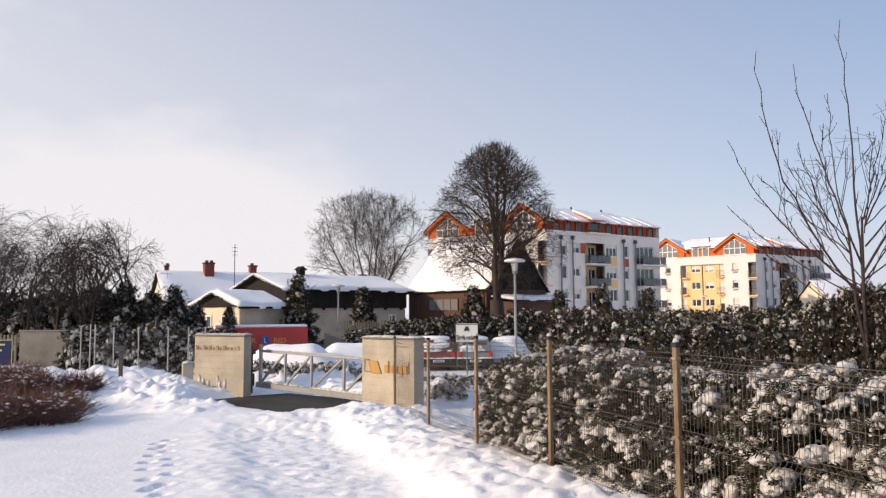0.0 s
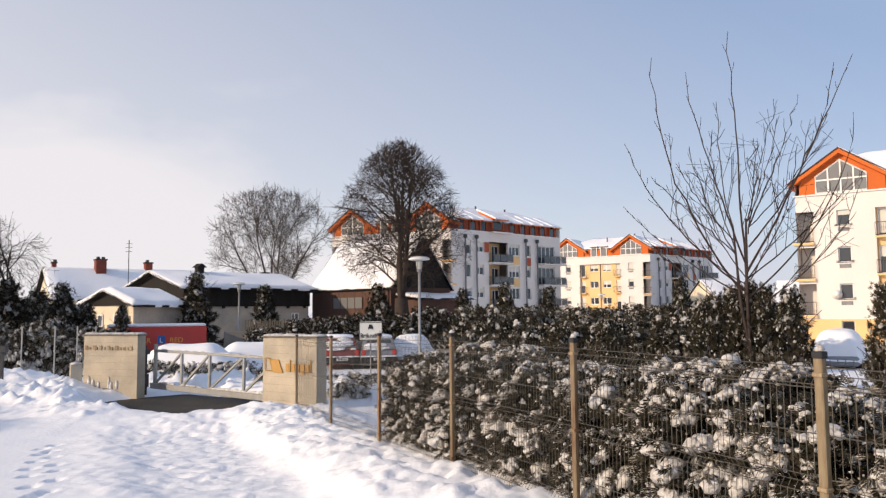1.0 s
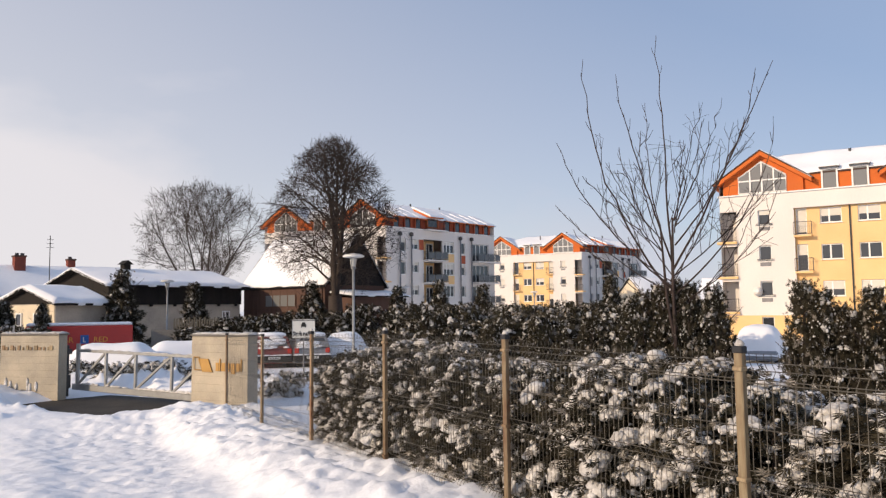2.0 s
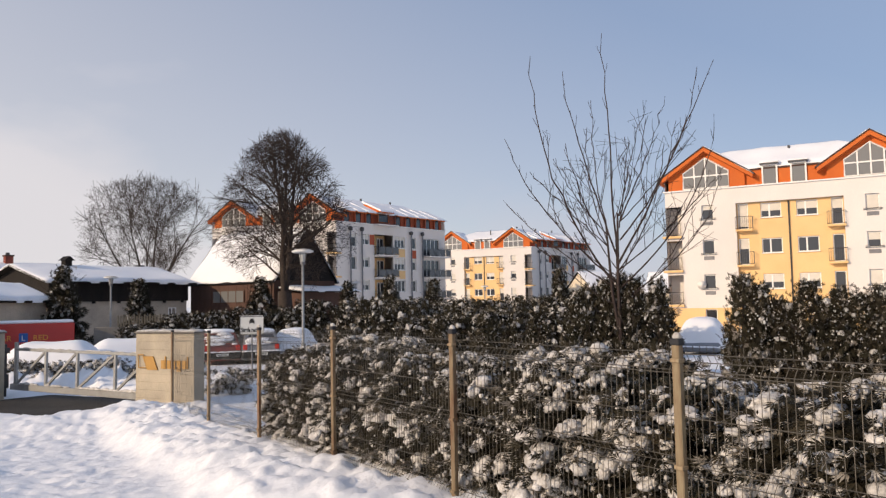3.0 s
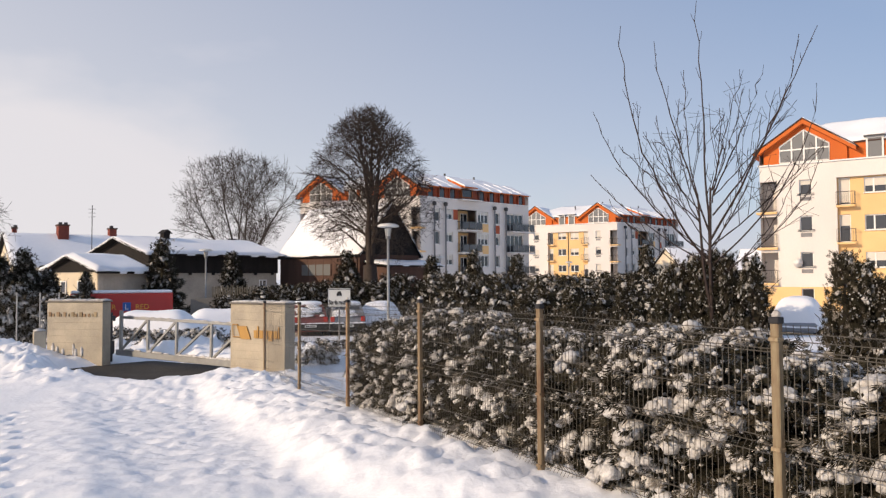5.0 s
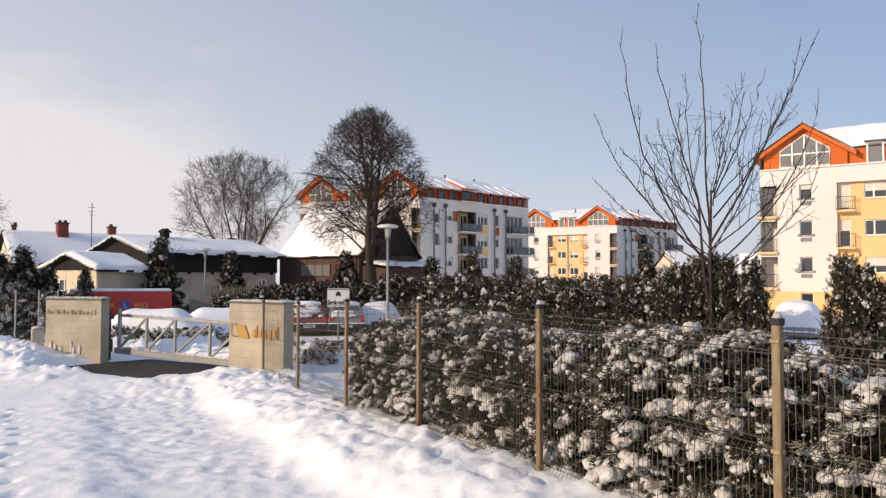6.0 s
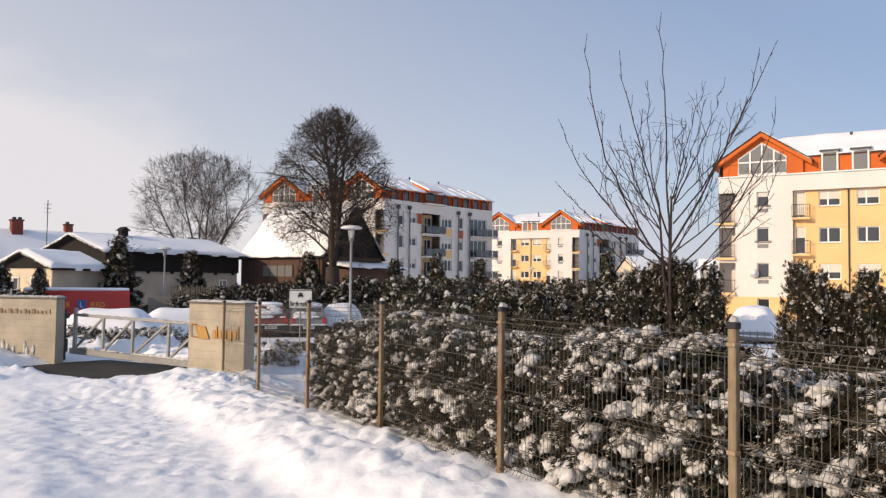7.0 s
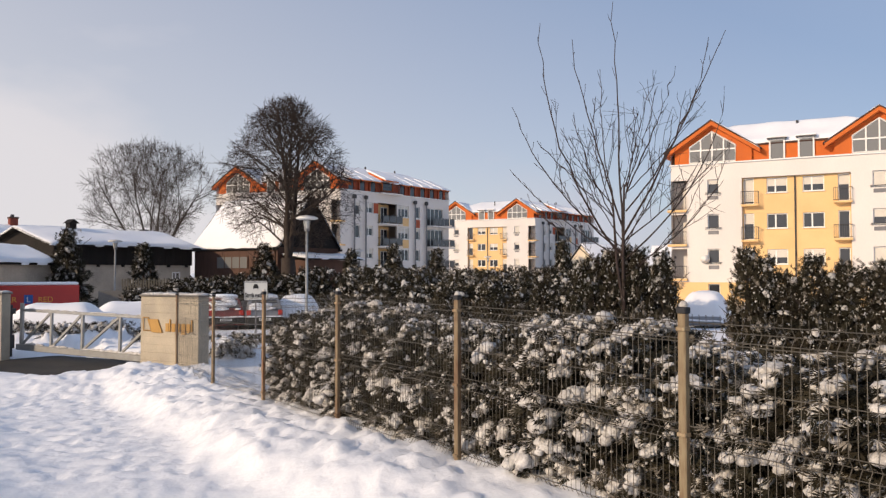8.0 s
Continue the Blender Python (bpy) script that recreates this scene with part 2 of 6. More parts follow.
# ---- mesh helpers ----
class Mesh:
    """Gathers boxes, tubes and faces into one mesh."""

    def __init__(self):
        self.v, self.f, self.mi = [], [], []

    def face(self, pts, mi=0):
        k = len(self.v)
        self.v.extend(tuple(p) for p in pts)
        self.f.append(tuple(range(k, k + len(pts))))
        self.mi.append(mi)
        return self

    def box(self, x0, y0, z0, x1, y1, z1, mi=0, m=None, bevel=0.0):
        b = min(bevel, (x1 - x0) / 3, (y1 - y0) / 3, (z1 - z0) / 3) if bevel else 0
        k = len(self.v)
        if not b:
            pts = [(x, y, z) for z in (z0, z1) for y in (y0, y1) for x in (x0, x1)]
            faces = [(0, 2, 3, 1), (4, 5, 7, 6), (0, 1, 5, 4), (2, 6, 7, 3), (0, 4, 6, 2), (1, 3, 7, 5)]
        else:
            pts, faces = [], []
            xs, ys, zs = (x0, x1), (y0, y1), (z0, z1)
            idx = {}
            for i in (0, 1):
                for j in (0, 1):
                    for q in (0, 1):
                        sx, sy, sz = (1, -1)[i], (1, -1)[j], (1, -1)[q]
                        for ax in range(3):
                            d = [b * sx, b * sy, b * sz]
                            d[ax] = 0
                            idx[i, j, q, ax] = len(pts)
                            pts.append((xs[i] + d[0], ys[j] + d[1], zs[q] + d[2]))
            for i in (0, 1):
                r = [idx[i, 0, 0, 0], idx[i, 1, 0, 0], idx[i, 1, 1, 0], idx[i, 0, 1, 0]]
                faces.append(tuple(r if i else r[::-1]))
                r = [idx[0, i, 0, 1], idx[0, i, 1, 1], idx[1, i, 1, 1], idx[1, i, 0, 1]]
                faces.append(tuple(r if i else r[::-1]))
                r = [idx[0, 0, i, 2], idx[1, 0, i, 2], idx[1, 1, i, 2], idx[0, 1, i, 2]]
                faces.append(tuple(r if i else r[::-1]))
            for a, c, e in ((0, 1, 2), (1, 2, 0), (2, 0, 1)):
                for i in (0, 1):
                    for j in (0, 1):
                        def key(w, ax):
                            g = [0, 0, 0]
                            g[a], g[c], g[e] = w, i, j
                            return idx[g[0], g[1], g[2], ax]
                        r = (key(0, c), key(1, c), key(1, e), key(0, e))
                        faces.append(r if (i + j) % 2 else r[::-1])
            for i in (0, 1):
                for j in (0, 1):
                    for q in (0, 1):
                        r = (idx[i, j, q, 0], idx[i, j, q, 1], idx[i, j, q, 2])
                        faces.append(r if (i + j + q) % 2 else r[::-1])
        if m is not None:
            pts = [m @ Vector(p) for p in pts]
        self.v.extend(tuple(p) for p in pts)
        self.f.extend(tuple(a + k for a in f) for f in faces)
        self.mi.extend([mi] * len(faces))
        return self

    def tube(self, pts, radii, n=6, mi=0, caps=True):
        """A round bar along pts."""
        pts = [Vector(p) for p in pts]
        if isinstance(radii, (int, float)):
            radii = [radii] * len(pts)
        k = len(self.v)
        for i, p in enumerate(pts):
            d = (pts[min(i + 1, len(pts) - 1)] - pts[max(i - 1, 0)])
            d = d.normalized() if d.length else Vector((0, 0, 1))
            a = d.cross(Vector((0, 0, 1)) if abs(d.z) < 0.95 else Vector((1, 0, 0))).normalized()
            c = d.cross(a)
            for j in range(n):
                w = 2 * math.pi * j / n
                self.v.append(tuple(p + (a * math.cos(w) + c * math.sin(w)) * radii[i]))
        for i in range(len(pts) - 1):
            for j in range(n):
                self.f.append((k + i * n + j, k + i * n + (j + 1) % n, k + (i + 1) * n + (j + 1) % n, k + (i + 1) * n + j))
                self.mi.append(mi)
        if caps:
            self.f.append(tuple(k + j for j in range(n))[::-1])
            self.f.append(tuple(k + (len(pts) - 1) * n + j for j in range(n)))
            self.mi += [mi, mi]
        return self

    def prism(self, poly, y0, y1, mi=0, axis="y"):
        """A slab: poly in x, z carried from y0 to y1 (axis y), or in x, y carried in z."""
        n, k = len(poly), len(self.v)
        for w in (y0, y1):
            self.v.extend((a, w, b) if axis == "y" else ((a, b, w) if axis == "z" else (w, a, b)) for a, b in poly)
        self.f.append(tuple(range(k, k + n)))
        self.f.append(tuple(range(k + n, k + 2 * n))[::-1])
        for i in range(n):
            j = (i + 1) % n
            self.f.append((k + j, k + i, k + n + i, k + n + j))
        self.mi += [mi] * (n + 2)
        return self

    def data(self, name, mats, smooth=False):
        me = bpy.data.meshes.new(name)
        me.from_pydata(self.v, [], self.f)
        for m in mats if isinstance(mats, (list, tuple)) else [mats]:
            me.materials.append(m)
        if any(self.mi):
            me.polygons.foreach_set("material_index", self.mi)
        if smooth:
            me.polygons.foreach_set("use_smooth", [True] * len(self.f))
        me.update()
        return me


def part(name, mesh, material, parent=None, label="", m=None, smooth=False):
    """Links a mesh as one object, under a thing or a part; mesh may be shared data."""
    me = mesh.data(name, material, smooth) if isinstance(mesh, Mesh) else mesh
    ob = new(name, me)
    if parent is not None:
        ob.parent = parent
    if m is not None:
        ob.matrix_basis = m
    return tagged(ob, label)


def thing(name, m, label, category, group="", kind=""):
    ob = new(name)
    ob.empty_display_size = 0.2
    ob.matrix_basis = m
    return tagged(ob, label, category, group, kind)


def solid(name, mesh, material, m, label, category, group="", kind="", smooth=False):
    ob = part(name, mesh, material, None, "", m, smooth)
    return tagged(ob, label, category, group, kind)


def lump(mesh, c, r, rng, n=7, rings=4, mi=0, flat=0.0):
    """An uneven rounded clump, flattened below."""
    k = len(mesh.v)
    ph = rng.random() * 6.28
    for i in range(rings + 1):
        th = math.pi * i / rings
        cz = math.cos(th)
        if cz < 0:
            cz *= 1 - flat
        for j in range(n):
            w = 2 * math.pi * j / n + ph
            q = 1 + rng.uniform(-0.22, 0.22)
            s = math.sin(th) * q
            mesh.v.append((c[0] + r[0] * s * math.cos(w), c[1] + r[1] * s * math.sin(w), c[2] + r[2] * cz * (1 + rng.uniform(-0.1, 0.1))))
    for i in range(rings):
        for j in range(n):
            a, b = k + i * n + j, k + i * n + (j + 1) % n
            mesh.f.append((a, a + n, b + n, b))
            mesh.mi.append(mi)


# ---- ground ----
def smooth_step(a, b, x):
    t = min(1.0, max(0.0, (x - a) / (b - a)))
    return t * t * (3 - 2 * t)


GATE_L, GATE_R = Vector((-5.13, 21.5)), Vector((-1.92, 18.47))
GATE_U = (GATE_R - GATE_L).normalized()
GATE_N = Vector((GATE_U.y, -GATE_U.x))
if GATE_N.y > 0:
    GATE_N = -GATE_N
FENCE_0, FENCE_STEP = Vector((-1.004, 16.117)), Vector((0.7403, -2.3879))
FENCE_U = FENCE_STEP.normalized()
FENCE_N = Vector((-FENCE_U.y, FENCE_U.x))


def slope(x, y):
    """The lie of the land below the snow."""
    z = 0.30 - 0.42 * smooth_step(1, 18, y) - 0.45 * smooth_step(21, 37, y) - 0.15 * smooth_step(37, 60, y)
    return z


def snow_height(x, y):
    z = slope(x, y)
    p = Vector((x, y))
    # the swept drive before the gate
    rel = p - GATE_L
    gu, gn = rel.dot(GATE_U), rel.dot(GATE_N)
    road = smooth_step(-0.6, 0.2, gu) * (1 - smooth_step(4.3, 4.9, gu)) * smooth_step(-1.6, -0.9, gn) * (1 - smooth_step(2.0, 2.9, gn + 0.35 * math.sin(gu * 1.9)))
    nz = noise.fractal(Vector((x * 0.45, y * 0.45, 0.3)), 1.0, 2.0, 4)
    fine = noise.fractal(Vector((x * 2.3, y * 2.3, 5.3)), 0.9, 2.1, 4)
    # ploughed heaps round the drive and along its left side
    heap = 0.0
    for cx, cy, r, h in ((-6.6, 19.3, 1.7, 0.42), (-7.7, 21.6, 1.5, 0.40), (-9.6, 19.6, 2.0, 0.42), (-11.5, 21.5, 2.2, 0.45), (-13.6, 23.4, 2.4, 0.5), (-5.3, 17.2, 1.2, 0.22),
                         (-10.8, 25.8, 2.6, 0.45), (-16.0, 27.5, 3.0, 0.5), (-1.7, 17.1, 1.05, 0.14), (-3.6, 16.6, 1.5, 0.06), (-0.6, 15.6, 1.1, 0.12), (-2.6, 15.6, 1.3, 0.10), (-19.5, 30.0, 3.5, 0.5), (-5.2, 24.4, 1.7, 0.40), (-3.2, 23.0, 1.7, 0.36), (-1.4, 21.6, 1.5, 0.30), (0.2, 21.0, 1.4, 0.22)):
        d2 = ((x - cx) ** 2 + (y - cy) ** 2) / (r * r)
        if d2 < 6:
            heap += h * math.exp(-d2 * 1.6)
    lumps = max(0.0, fine) * 0.30 * min(1.0, heap * 3)
    z += heap + lumps
    # bank of thrown snow beside the fence, falling to a trodden path, with a low ridge beyond
    rel = p - FENCE_0
    fu, fn = rel.dot(FENCE_U), rel.dot(FENCE_N)
    off = fn if FENCE_N.x < 0 else -fn
    along = smooth_step(-1.3, 0.9, fu)
    clod = noise.noise(Vector((x * 5.3, y * 5.3, 2.0)))
    grain = noise.noise(Vector((x * 11, y * 11, 4.0)))
    tread = abs(noise.noise(Vector((x * 3.4, y * 3.4, 9.0))))
    edge = off + 0.16 * noise.noise(Vector((x * 0.9, y * 0.9, 1.7)))
    drop = smooth_step(0.55, 1.65, edge)
    bank = (1 - smooth_step(1.0, 1.5, edge)) * smooth_step(-1.3, -0.3, off)
    path = smooth_step(1.2, 1.7, edge) * (1 - smooth_step(2.9, 3.5, edge))
    ridge = math.exp(-((edge - 3.55) / 0.42) ** 2)
    z += along * (-0.15 * drop + bank * (0.11 + 0.07 * clod + 0.03 * grain + 0.08 * max(0.0, fine)))
    z += along * path * (-0.02 - 0.075 * tread + 0.026 * grain + 0.016 * clod)
    z += along * ridge * (0.035 + 0.05 * max(0.0, fine) + 0.03 * clod)
    z += nz * 0.016 + fine * 0.003
    z += min(1.0, heap * 3) * (0.03 * clod + 0.03 * grain + 0.05 * noise.noise(Vector((x * 2.2, y * 2.9, 8.0))))
    # one line of footprints across the untouched snow
    step = y / 0.36
    for k in (math.floor(step), math.floor(step) + 1):
        ky = k * 0.36 + 0.07 * math.sin(k * 5.1)
        kx = -3.2 - 0.34 * (ky - 8.7) + (0.13 if k % 2 else -0.13) + 0.06 * math.sin(k * 3.7)
        if 5.5 < ky < 14.2:
            d2 = ((x - kx) / 0.085) ** 2 + ((y - ky) / 0.15) ** 2
            if d2 < 9:
                z += 0.02 * math.exp(-(d2 - 2.2) ** 2) - 0.085 * math.exp(-d2 * 1.3)
    z -= road * (z - slope(x, y) + 0.16)
    return z


def ground_sheet():
    xs, ys = [], []

    def steps(a, b, s):
        n = max(1, int(round((b - a) / s)))
        return [a + (b - a) * i / n for i in range(n)]

    xs = [-4000, -2000, -900, -400, -200, -120, -80, -60, -45, -36, -30] + steps(-26, -12, 0.35) + steps(-12, -8, 0.12) + steps(-8, 4, 0.06) + steps(4, 6, 0.2) + steps(6, 24, 0.5) + [24, 28, 34, 42, 55, 75, 100, 150, 300, 700, 2000, 4000]
    ys = [-4000, -1500, -500, -200, -80, -40, -20, -10] + steps(-6, -2, 0.25) + steps(-2, 8, 0.12) + steps(8, 20, 0.06) + steps(20, 26, 0.12) + steps(26, 46, 0.4) + [46, 50, 56, 64, 75, 90, 110, 140, 180, 260, 400, 800, 1800, 4000]
    m = Mesh()
    for y in ys:
        for x in xs:
            if -30 < x < 30 and -6 < y < 60:
                z = snow_height(x, y)
            else:
                z = slope(x, y) + (0.0 if abs(x) > 500 or abs(y) > 500 else 0.1 * noise.noise(Vector((x * 0.08, y * 0.08, 0))))
            m.v.append((x, y, z))
    nx = len(xs)
    for j in range(len(ys) - 1):
        for i in range(nx - 1):
            a = j * nx + i
            m.f.append((a, a + 1, a + nx + 1, a + nx))
            m.mi.append(0)
    return m


solid("ground", ground_sheet(), SNOW, Matrix(), "snow-covered ground with trodden path and ploughed heaps", "ground", kind="structure", smooth=True)
_a = Mesh()
_n = 24
_m = Matrix(((GATE_U.x, -GATE_N.x, 0, GATE_L.x), (GATE_U.y, -GATE_N.y, 0, GATE_L.y), (0, 0, 1, 0), (0, 0, 0, 1)))
for _i in range(_n):
    _y0, _y1 = -2.75 + 3.95 * _i / _n, -2.75 + 3.95 * (_i + 1) / _n
    _p = [_m @ Vector(q) for q in ((-0.7, _y0, 0), (5.1, _y0, 0), (5.1, _y1, 0), (-0.7, _y1, 0))]
    _a.face([(q.x, q.y, slope(q.x, q.y) - 0.08) for q in _p])
solid("road", _a, ASPHALT, Matrix(), "wet dark asphalt drive swept clear of snow", "road", kind="structure")


# ---- fence along the hedge ----
def wire_panel_mesh(length, height):
    """Welded mesh panel with three folded stiffening creases."""
    m = Mesh()
    creases = (0.10, height * 0.5, height - 0.10)
    prof = [(-0.0, -0.03)]
    for c in creases:
        prof += [(0.0, c - 0.05), (0.035, c), (0.0, c + 0.05)]
    prof.append((0.0, height))
    n = int(length / 0.05)
    for i in range(1, n):
        x = length * i / n
        m.tube([(x, y, z) for y, z in prof], 0.0026, 3, caps=False)
    for c in creases:
        for dz in (-0.05, 0.0, 0.05):
            m.tube([(0.02, 0.035 if dz == 0 else 0.0, c + dz), (length - 0.02, 0.035 if dz == 0 else 0.0, c + dz)], 0.003, 4, caps=False)
    for z in (0.0, 0.3, 1.02, 1.28):
        m.tube([(0.02, 0, z), (length - 0.02, 0, z)], 0.0032, 4, caps=False)
    return m.data("wire_panel", WIRE)


POST_Z = [(-0.05, 1.535), (0.0, 1.575), (0.09, 1.67), (0.16, 1.725), (0.19, 1.737), (0.2, 1.727), (0.22, 1.73), (0.24, 1.73)]


def post_mesh(h, m):
    return m.box(-0.03, -0.022, -0.35, 0.03, 0.022, h, bevel=0.006)


fence = thing("fence", pose(0, 0, 0), "wire mesh fence on rust-streaked posts before the hedge", "fence")
_ang = math.degrees(math.atan2(FENCE_STEP.y, FENCE_STEP.x))
PANEL = wire_panel_mesh(2.46, 1.45)
_rng = random.Random(4)
for _k in range(8):
    _p = FENCE_0 + FENCE_STEP * _k
    _z0, _z1 = POST_Z[_k]
    _post = part("post", post_mesh(_z1 - _z0, Mesh()), POST_PAINT, fence, "", pose(_p.x, _p.y, _z0, 0, 0, _ang))
    _h = _z1 - _z0
    part("cap", Mesh().box(-0.036, -0.028, _h - 0.03, 0.036, 0.028, _h + 0.012, bevel=0.006), CAP, _post, "black plastic cap")
    if _k >= 2:
        _s = Mesh()
        lump(_s, (0, 0, _h + 0.015), (0.032, 0.026, 0.035), _rng, 9, 5, flat=0.8)
        part("snow_cap", _s, SNOW_CLUMP, _post, "small snow cap", smooth=True)
    for _c in (0.10, 0.5, 0.92):
        part("clamp", Mesh().box(-0.034, -0.034, _h * _c - 0.013, 0.034, 0.026, _h * _c + 0.013, bevel=0.005), POST_PAINT, _post)
    if _k < 7:
        _zn = POST_Z[_k + 1][1]
        _tilt = math.degrees(math.atan2(_zn - _z1, 2.5))
        tagged(part("wire_panel", PANEL, WIRE, fence, "", pose(_p.x, _p.y, _z1 - 1.48, 0, 0, _ang) @ pose(0.02, 0, 0, 0, -_tilt, 0)), kind="stuff")


# ---- gate and its pillars ----
def pillar_body(w, th, h, rng):
    """Cast wall with board marks: courses a little proud of one another."""
    m = Mesh()
    z = -0.4
    while z < h - 0.02:
        z1 = min(h, z + 0.175)
        e = rng.uniform(0, 0.003)
        m.box(-e, -e, z, w + e, th + e, z1 - 0.003, bevel=0.003)
        m.box(0.005, 0.005, z1 - 0.003, w - 0.005, th - 0.005, z1)
        z = z1
    return m


def pillar(name_label, p, ang, w, th, top, rng):
    ob = thing("gate_pillar", pose(p[0], p[1], -0.1, 0, 0, ang), name_label, "pillar")
    h = top + 0.1
    part("body", pillar_body(w, th, h, rng), CONCRETE, ob)
    part("coping", Mesh().box(-0.04, -0.04, h, w + 0.04, th + 0.04, h + 0.035, bevel=0.01), CONCRETE_OLD, ob)
    s = Mesh()
    n = 14
    for i in range(n):
        a, b = -0.03 + (w + 0.06) * i / n, -0.03 + (w + 0.06) * (i + 1) / n
        lump(s, ((a + b) / 2, th / 2, h + 0.04), ((b - a) * 0.95, th / 2 + 0.03, rng.uniform(0.03, 0.055)), rng, 9, 4, flat=0.8)
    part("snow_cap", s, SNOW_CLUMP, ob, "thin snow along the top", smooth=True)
    return ob


_rng = random.Random(11)
GATE_ANG = math.degrees(math.atan2(GATE_U.y, GATE_U.x))
pil_r = pillar("board-marked concrete gate pillar with gold company emblem", (-1.92, 18.47), GATE_ANG, 1.75, 0.3, 1.43, _rng)
# emblem: a slanted gold sheet in an outline, and a row of plain raised bars beside it
_e = Mesh()
_e.prism([(0.24, 1.03), (0.56, 1.03), (0.70, 0.74), (0.38, 0.74)], -0.035, -0.012)
part("emblem_sheet", _e, GOLD, pil_r, "slanted gold sheet")
_e = Mesh()
for _a, _b in (((0.10, 1.06), (0.27, 1.06)), ((0.10, 1.06), (0.12, 0.78)), ((0.12, 0.78), (0.36, 0.78)), ((0.27, 1.06), (0.36, 0.78))):
    _e.tube([(_a[0], -0.03, _a[1]), (_b[0], -0.03, _b[1])], 0.012, 4)
part("emblem_outline", _e, GOLD, pil_r)
for _x, _w, _z0, _z1 in ((0.80, 0.10, 0.77, 0.95), (0.91, 0.035, 0.77, 1.04), (0.98, 0.11, 0.77, 0.95), (1.13, 0.10, 0.77, 0.95), (1.27, 0.12, 0.72, 0.95), (1.43, 0.11, 0.77, 0.95), (1.57, 0.03, 0.77, 1.04)):
    part("raised_bar", Mesh().box(_x, -0.03, _z0, _x + _w, -0.01, _z1, bevel=0.004), GOLD, pil_r)
pil_l = pillar("sunlit concrete gate pillar with a line of raised bars", (-7.0, 21.98), -26.0, 1.76, 0.3, 1.43, _rng)
_x = 0.06
while _x < 1.6:
    _w = _rng.choice((0.035, 0.06, 0.08, 0.1))
    part("raised_bar", Mesh().box(_x, -0.02, 1.15, _x + _w, -0.007, 1.15 + _rng.choice((0.08, 0.08, 0.12))), POST_PAINT, pil_l)
    _x += _w + _rng.choice((0.02, 0.02, 0.07))

_s = Mesh()
for _x, _z, _h in ((0.20, 0.30, 0.16), (0.34, 0.26, 0.12), (0.52, 0.22, 0.10), (0.86, 0.28, 0.17), (0.93, 0.21, 0.12), (1.12, 0.24, 0.13)):
    lump(_s, (_x, -0.01, _z), (0.045, 0.03, _h), _rng, 8, 5)
tagged(part("stuck_snow", _s, SNOW_CLUMP, pil_l, "snow thrown against the foot", smooth=True), kind="stuff")
gate = thing("sliding_gate", pose(GATE_L.x, GATE_L.y, 0, 0, 0, GATE_ANG) @ pose(0, 0.28, 0.03, 0, 0.9, 0), "galvanised sliding gate with diagonal braces, snow on the rails", "gate")
part("bottom_beam", Mesh().box(-0.42, -0.05, -0.04, 4.9, 0.05, 0.11, bevel=0.01), STEEL, gate)
part("top_rail", Mesh().box(-0.30, -0.03, 0.94, 4.9, 0.03, 1.01, bevel=0.008), STEEL, gate)
_ux = [-0.25, 0.92, 2.08, 3.40, 4.6]
for _i, _x in enumerate(_ux):
    _hw = 0.055 if _i == 0 else 0.035
    part("upright", Mesh().box(_x - _hw, -0.03, 0.11, _x + _hw, 0.03, 1.15 if _i == 0 else 0.94, bevel=0.006), STEEL, gate)
    if _i < 4:
        _x1 = _ux[_i + 1]
        _d = Vector((_x1 - _x - 0.12, 0, 0.80))
        part("brace", Mesh().box(0, -0.022, -0.03, _d.length, 0.022, 0.03, bevel=0.005), STEEL, gate, "", pose(_x + 0.06, 0, 0.13, 0, -math.degrees(math.atan2(_d.z, _d.x)), 0))
_s = Mesh()
for _i in range(40):
    _x = _rng.uniform(0, 4.8)
    lump(_s, (_x, -0.01, 0.115), (_rng.uniform(0.08, 0.25), 0.045, _rng.uniform(0.02, 0.06)), _rng, 8, 4, flat=0.9)
for _i in range(30):
    lump(_s, (_rng.uniform(0, 4.8), 0, 1.01), (_rng.uniform(0.06, 0.16), 0.03, _rng.uniform(0.01, 0.025)), _rng, 8, 4, flat=0.9)
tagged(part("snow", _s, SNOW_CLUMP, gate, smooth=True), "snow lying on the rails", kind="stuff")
_g = thing("gate_guide_post", pose(-5.35, 21.75, -0.1, 0, 0, GATE_ANG), "dark steel gate guide post with rollers", "post")
part("post", Mesh().box(-0.04, -0.04, -0.3, 0.04, 0.04, 1.25, bevel=0.008), METAL_DARK, _g)
part("roller_box", Mesh().box(-0.09, -0.07, 1.02, 0.12, 0.07, 1.16, bevel=0.01), METAL_DARK, _g)
part("lock_box", Mesh().box(-0.07, -0.07, 0.15, 0.08, 0.07, 0.5, bevel=0.01), METAL_DARK, _g)


# ---- apartment buildings ----
_cache = {}


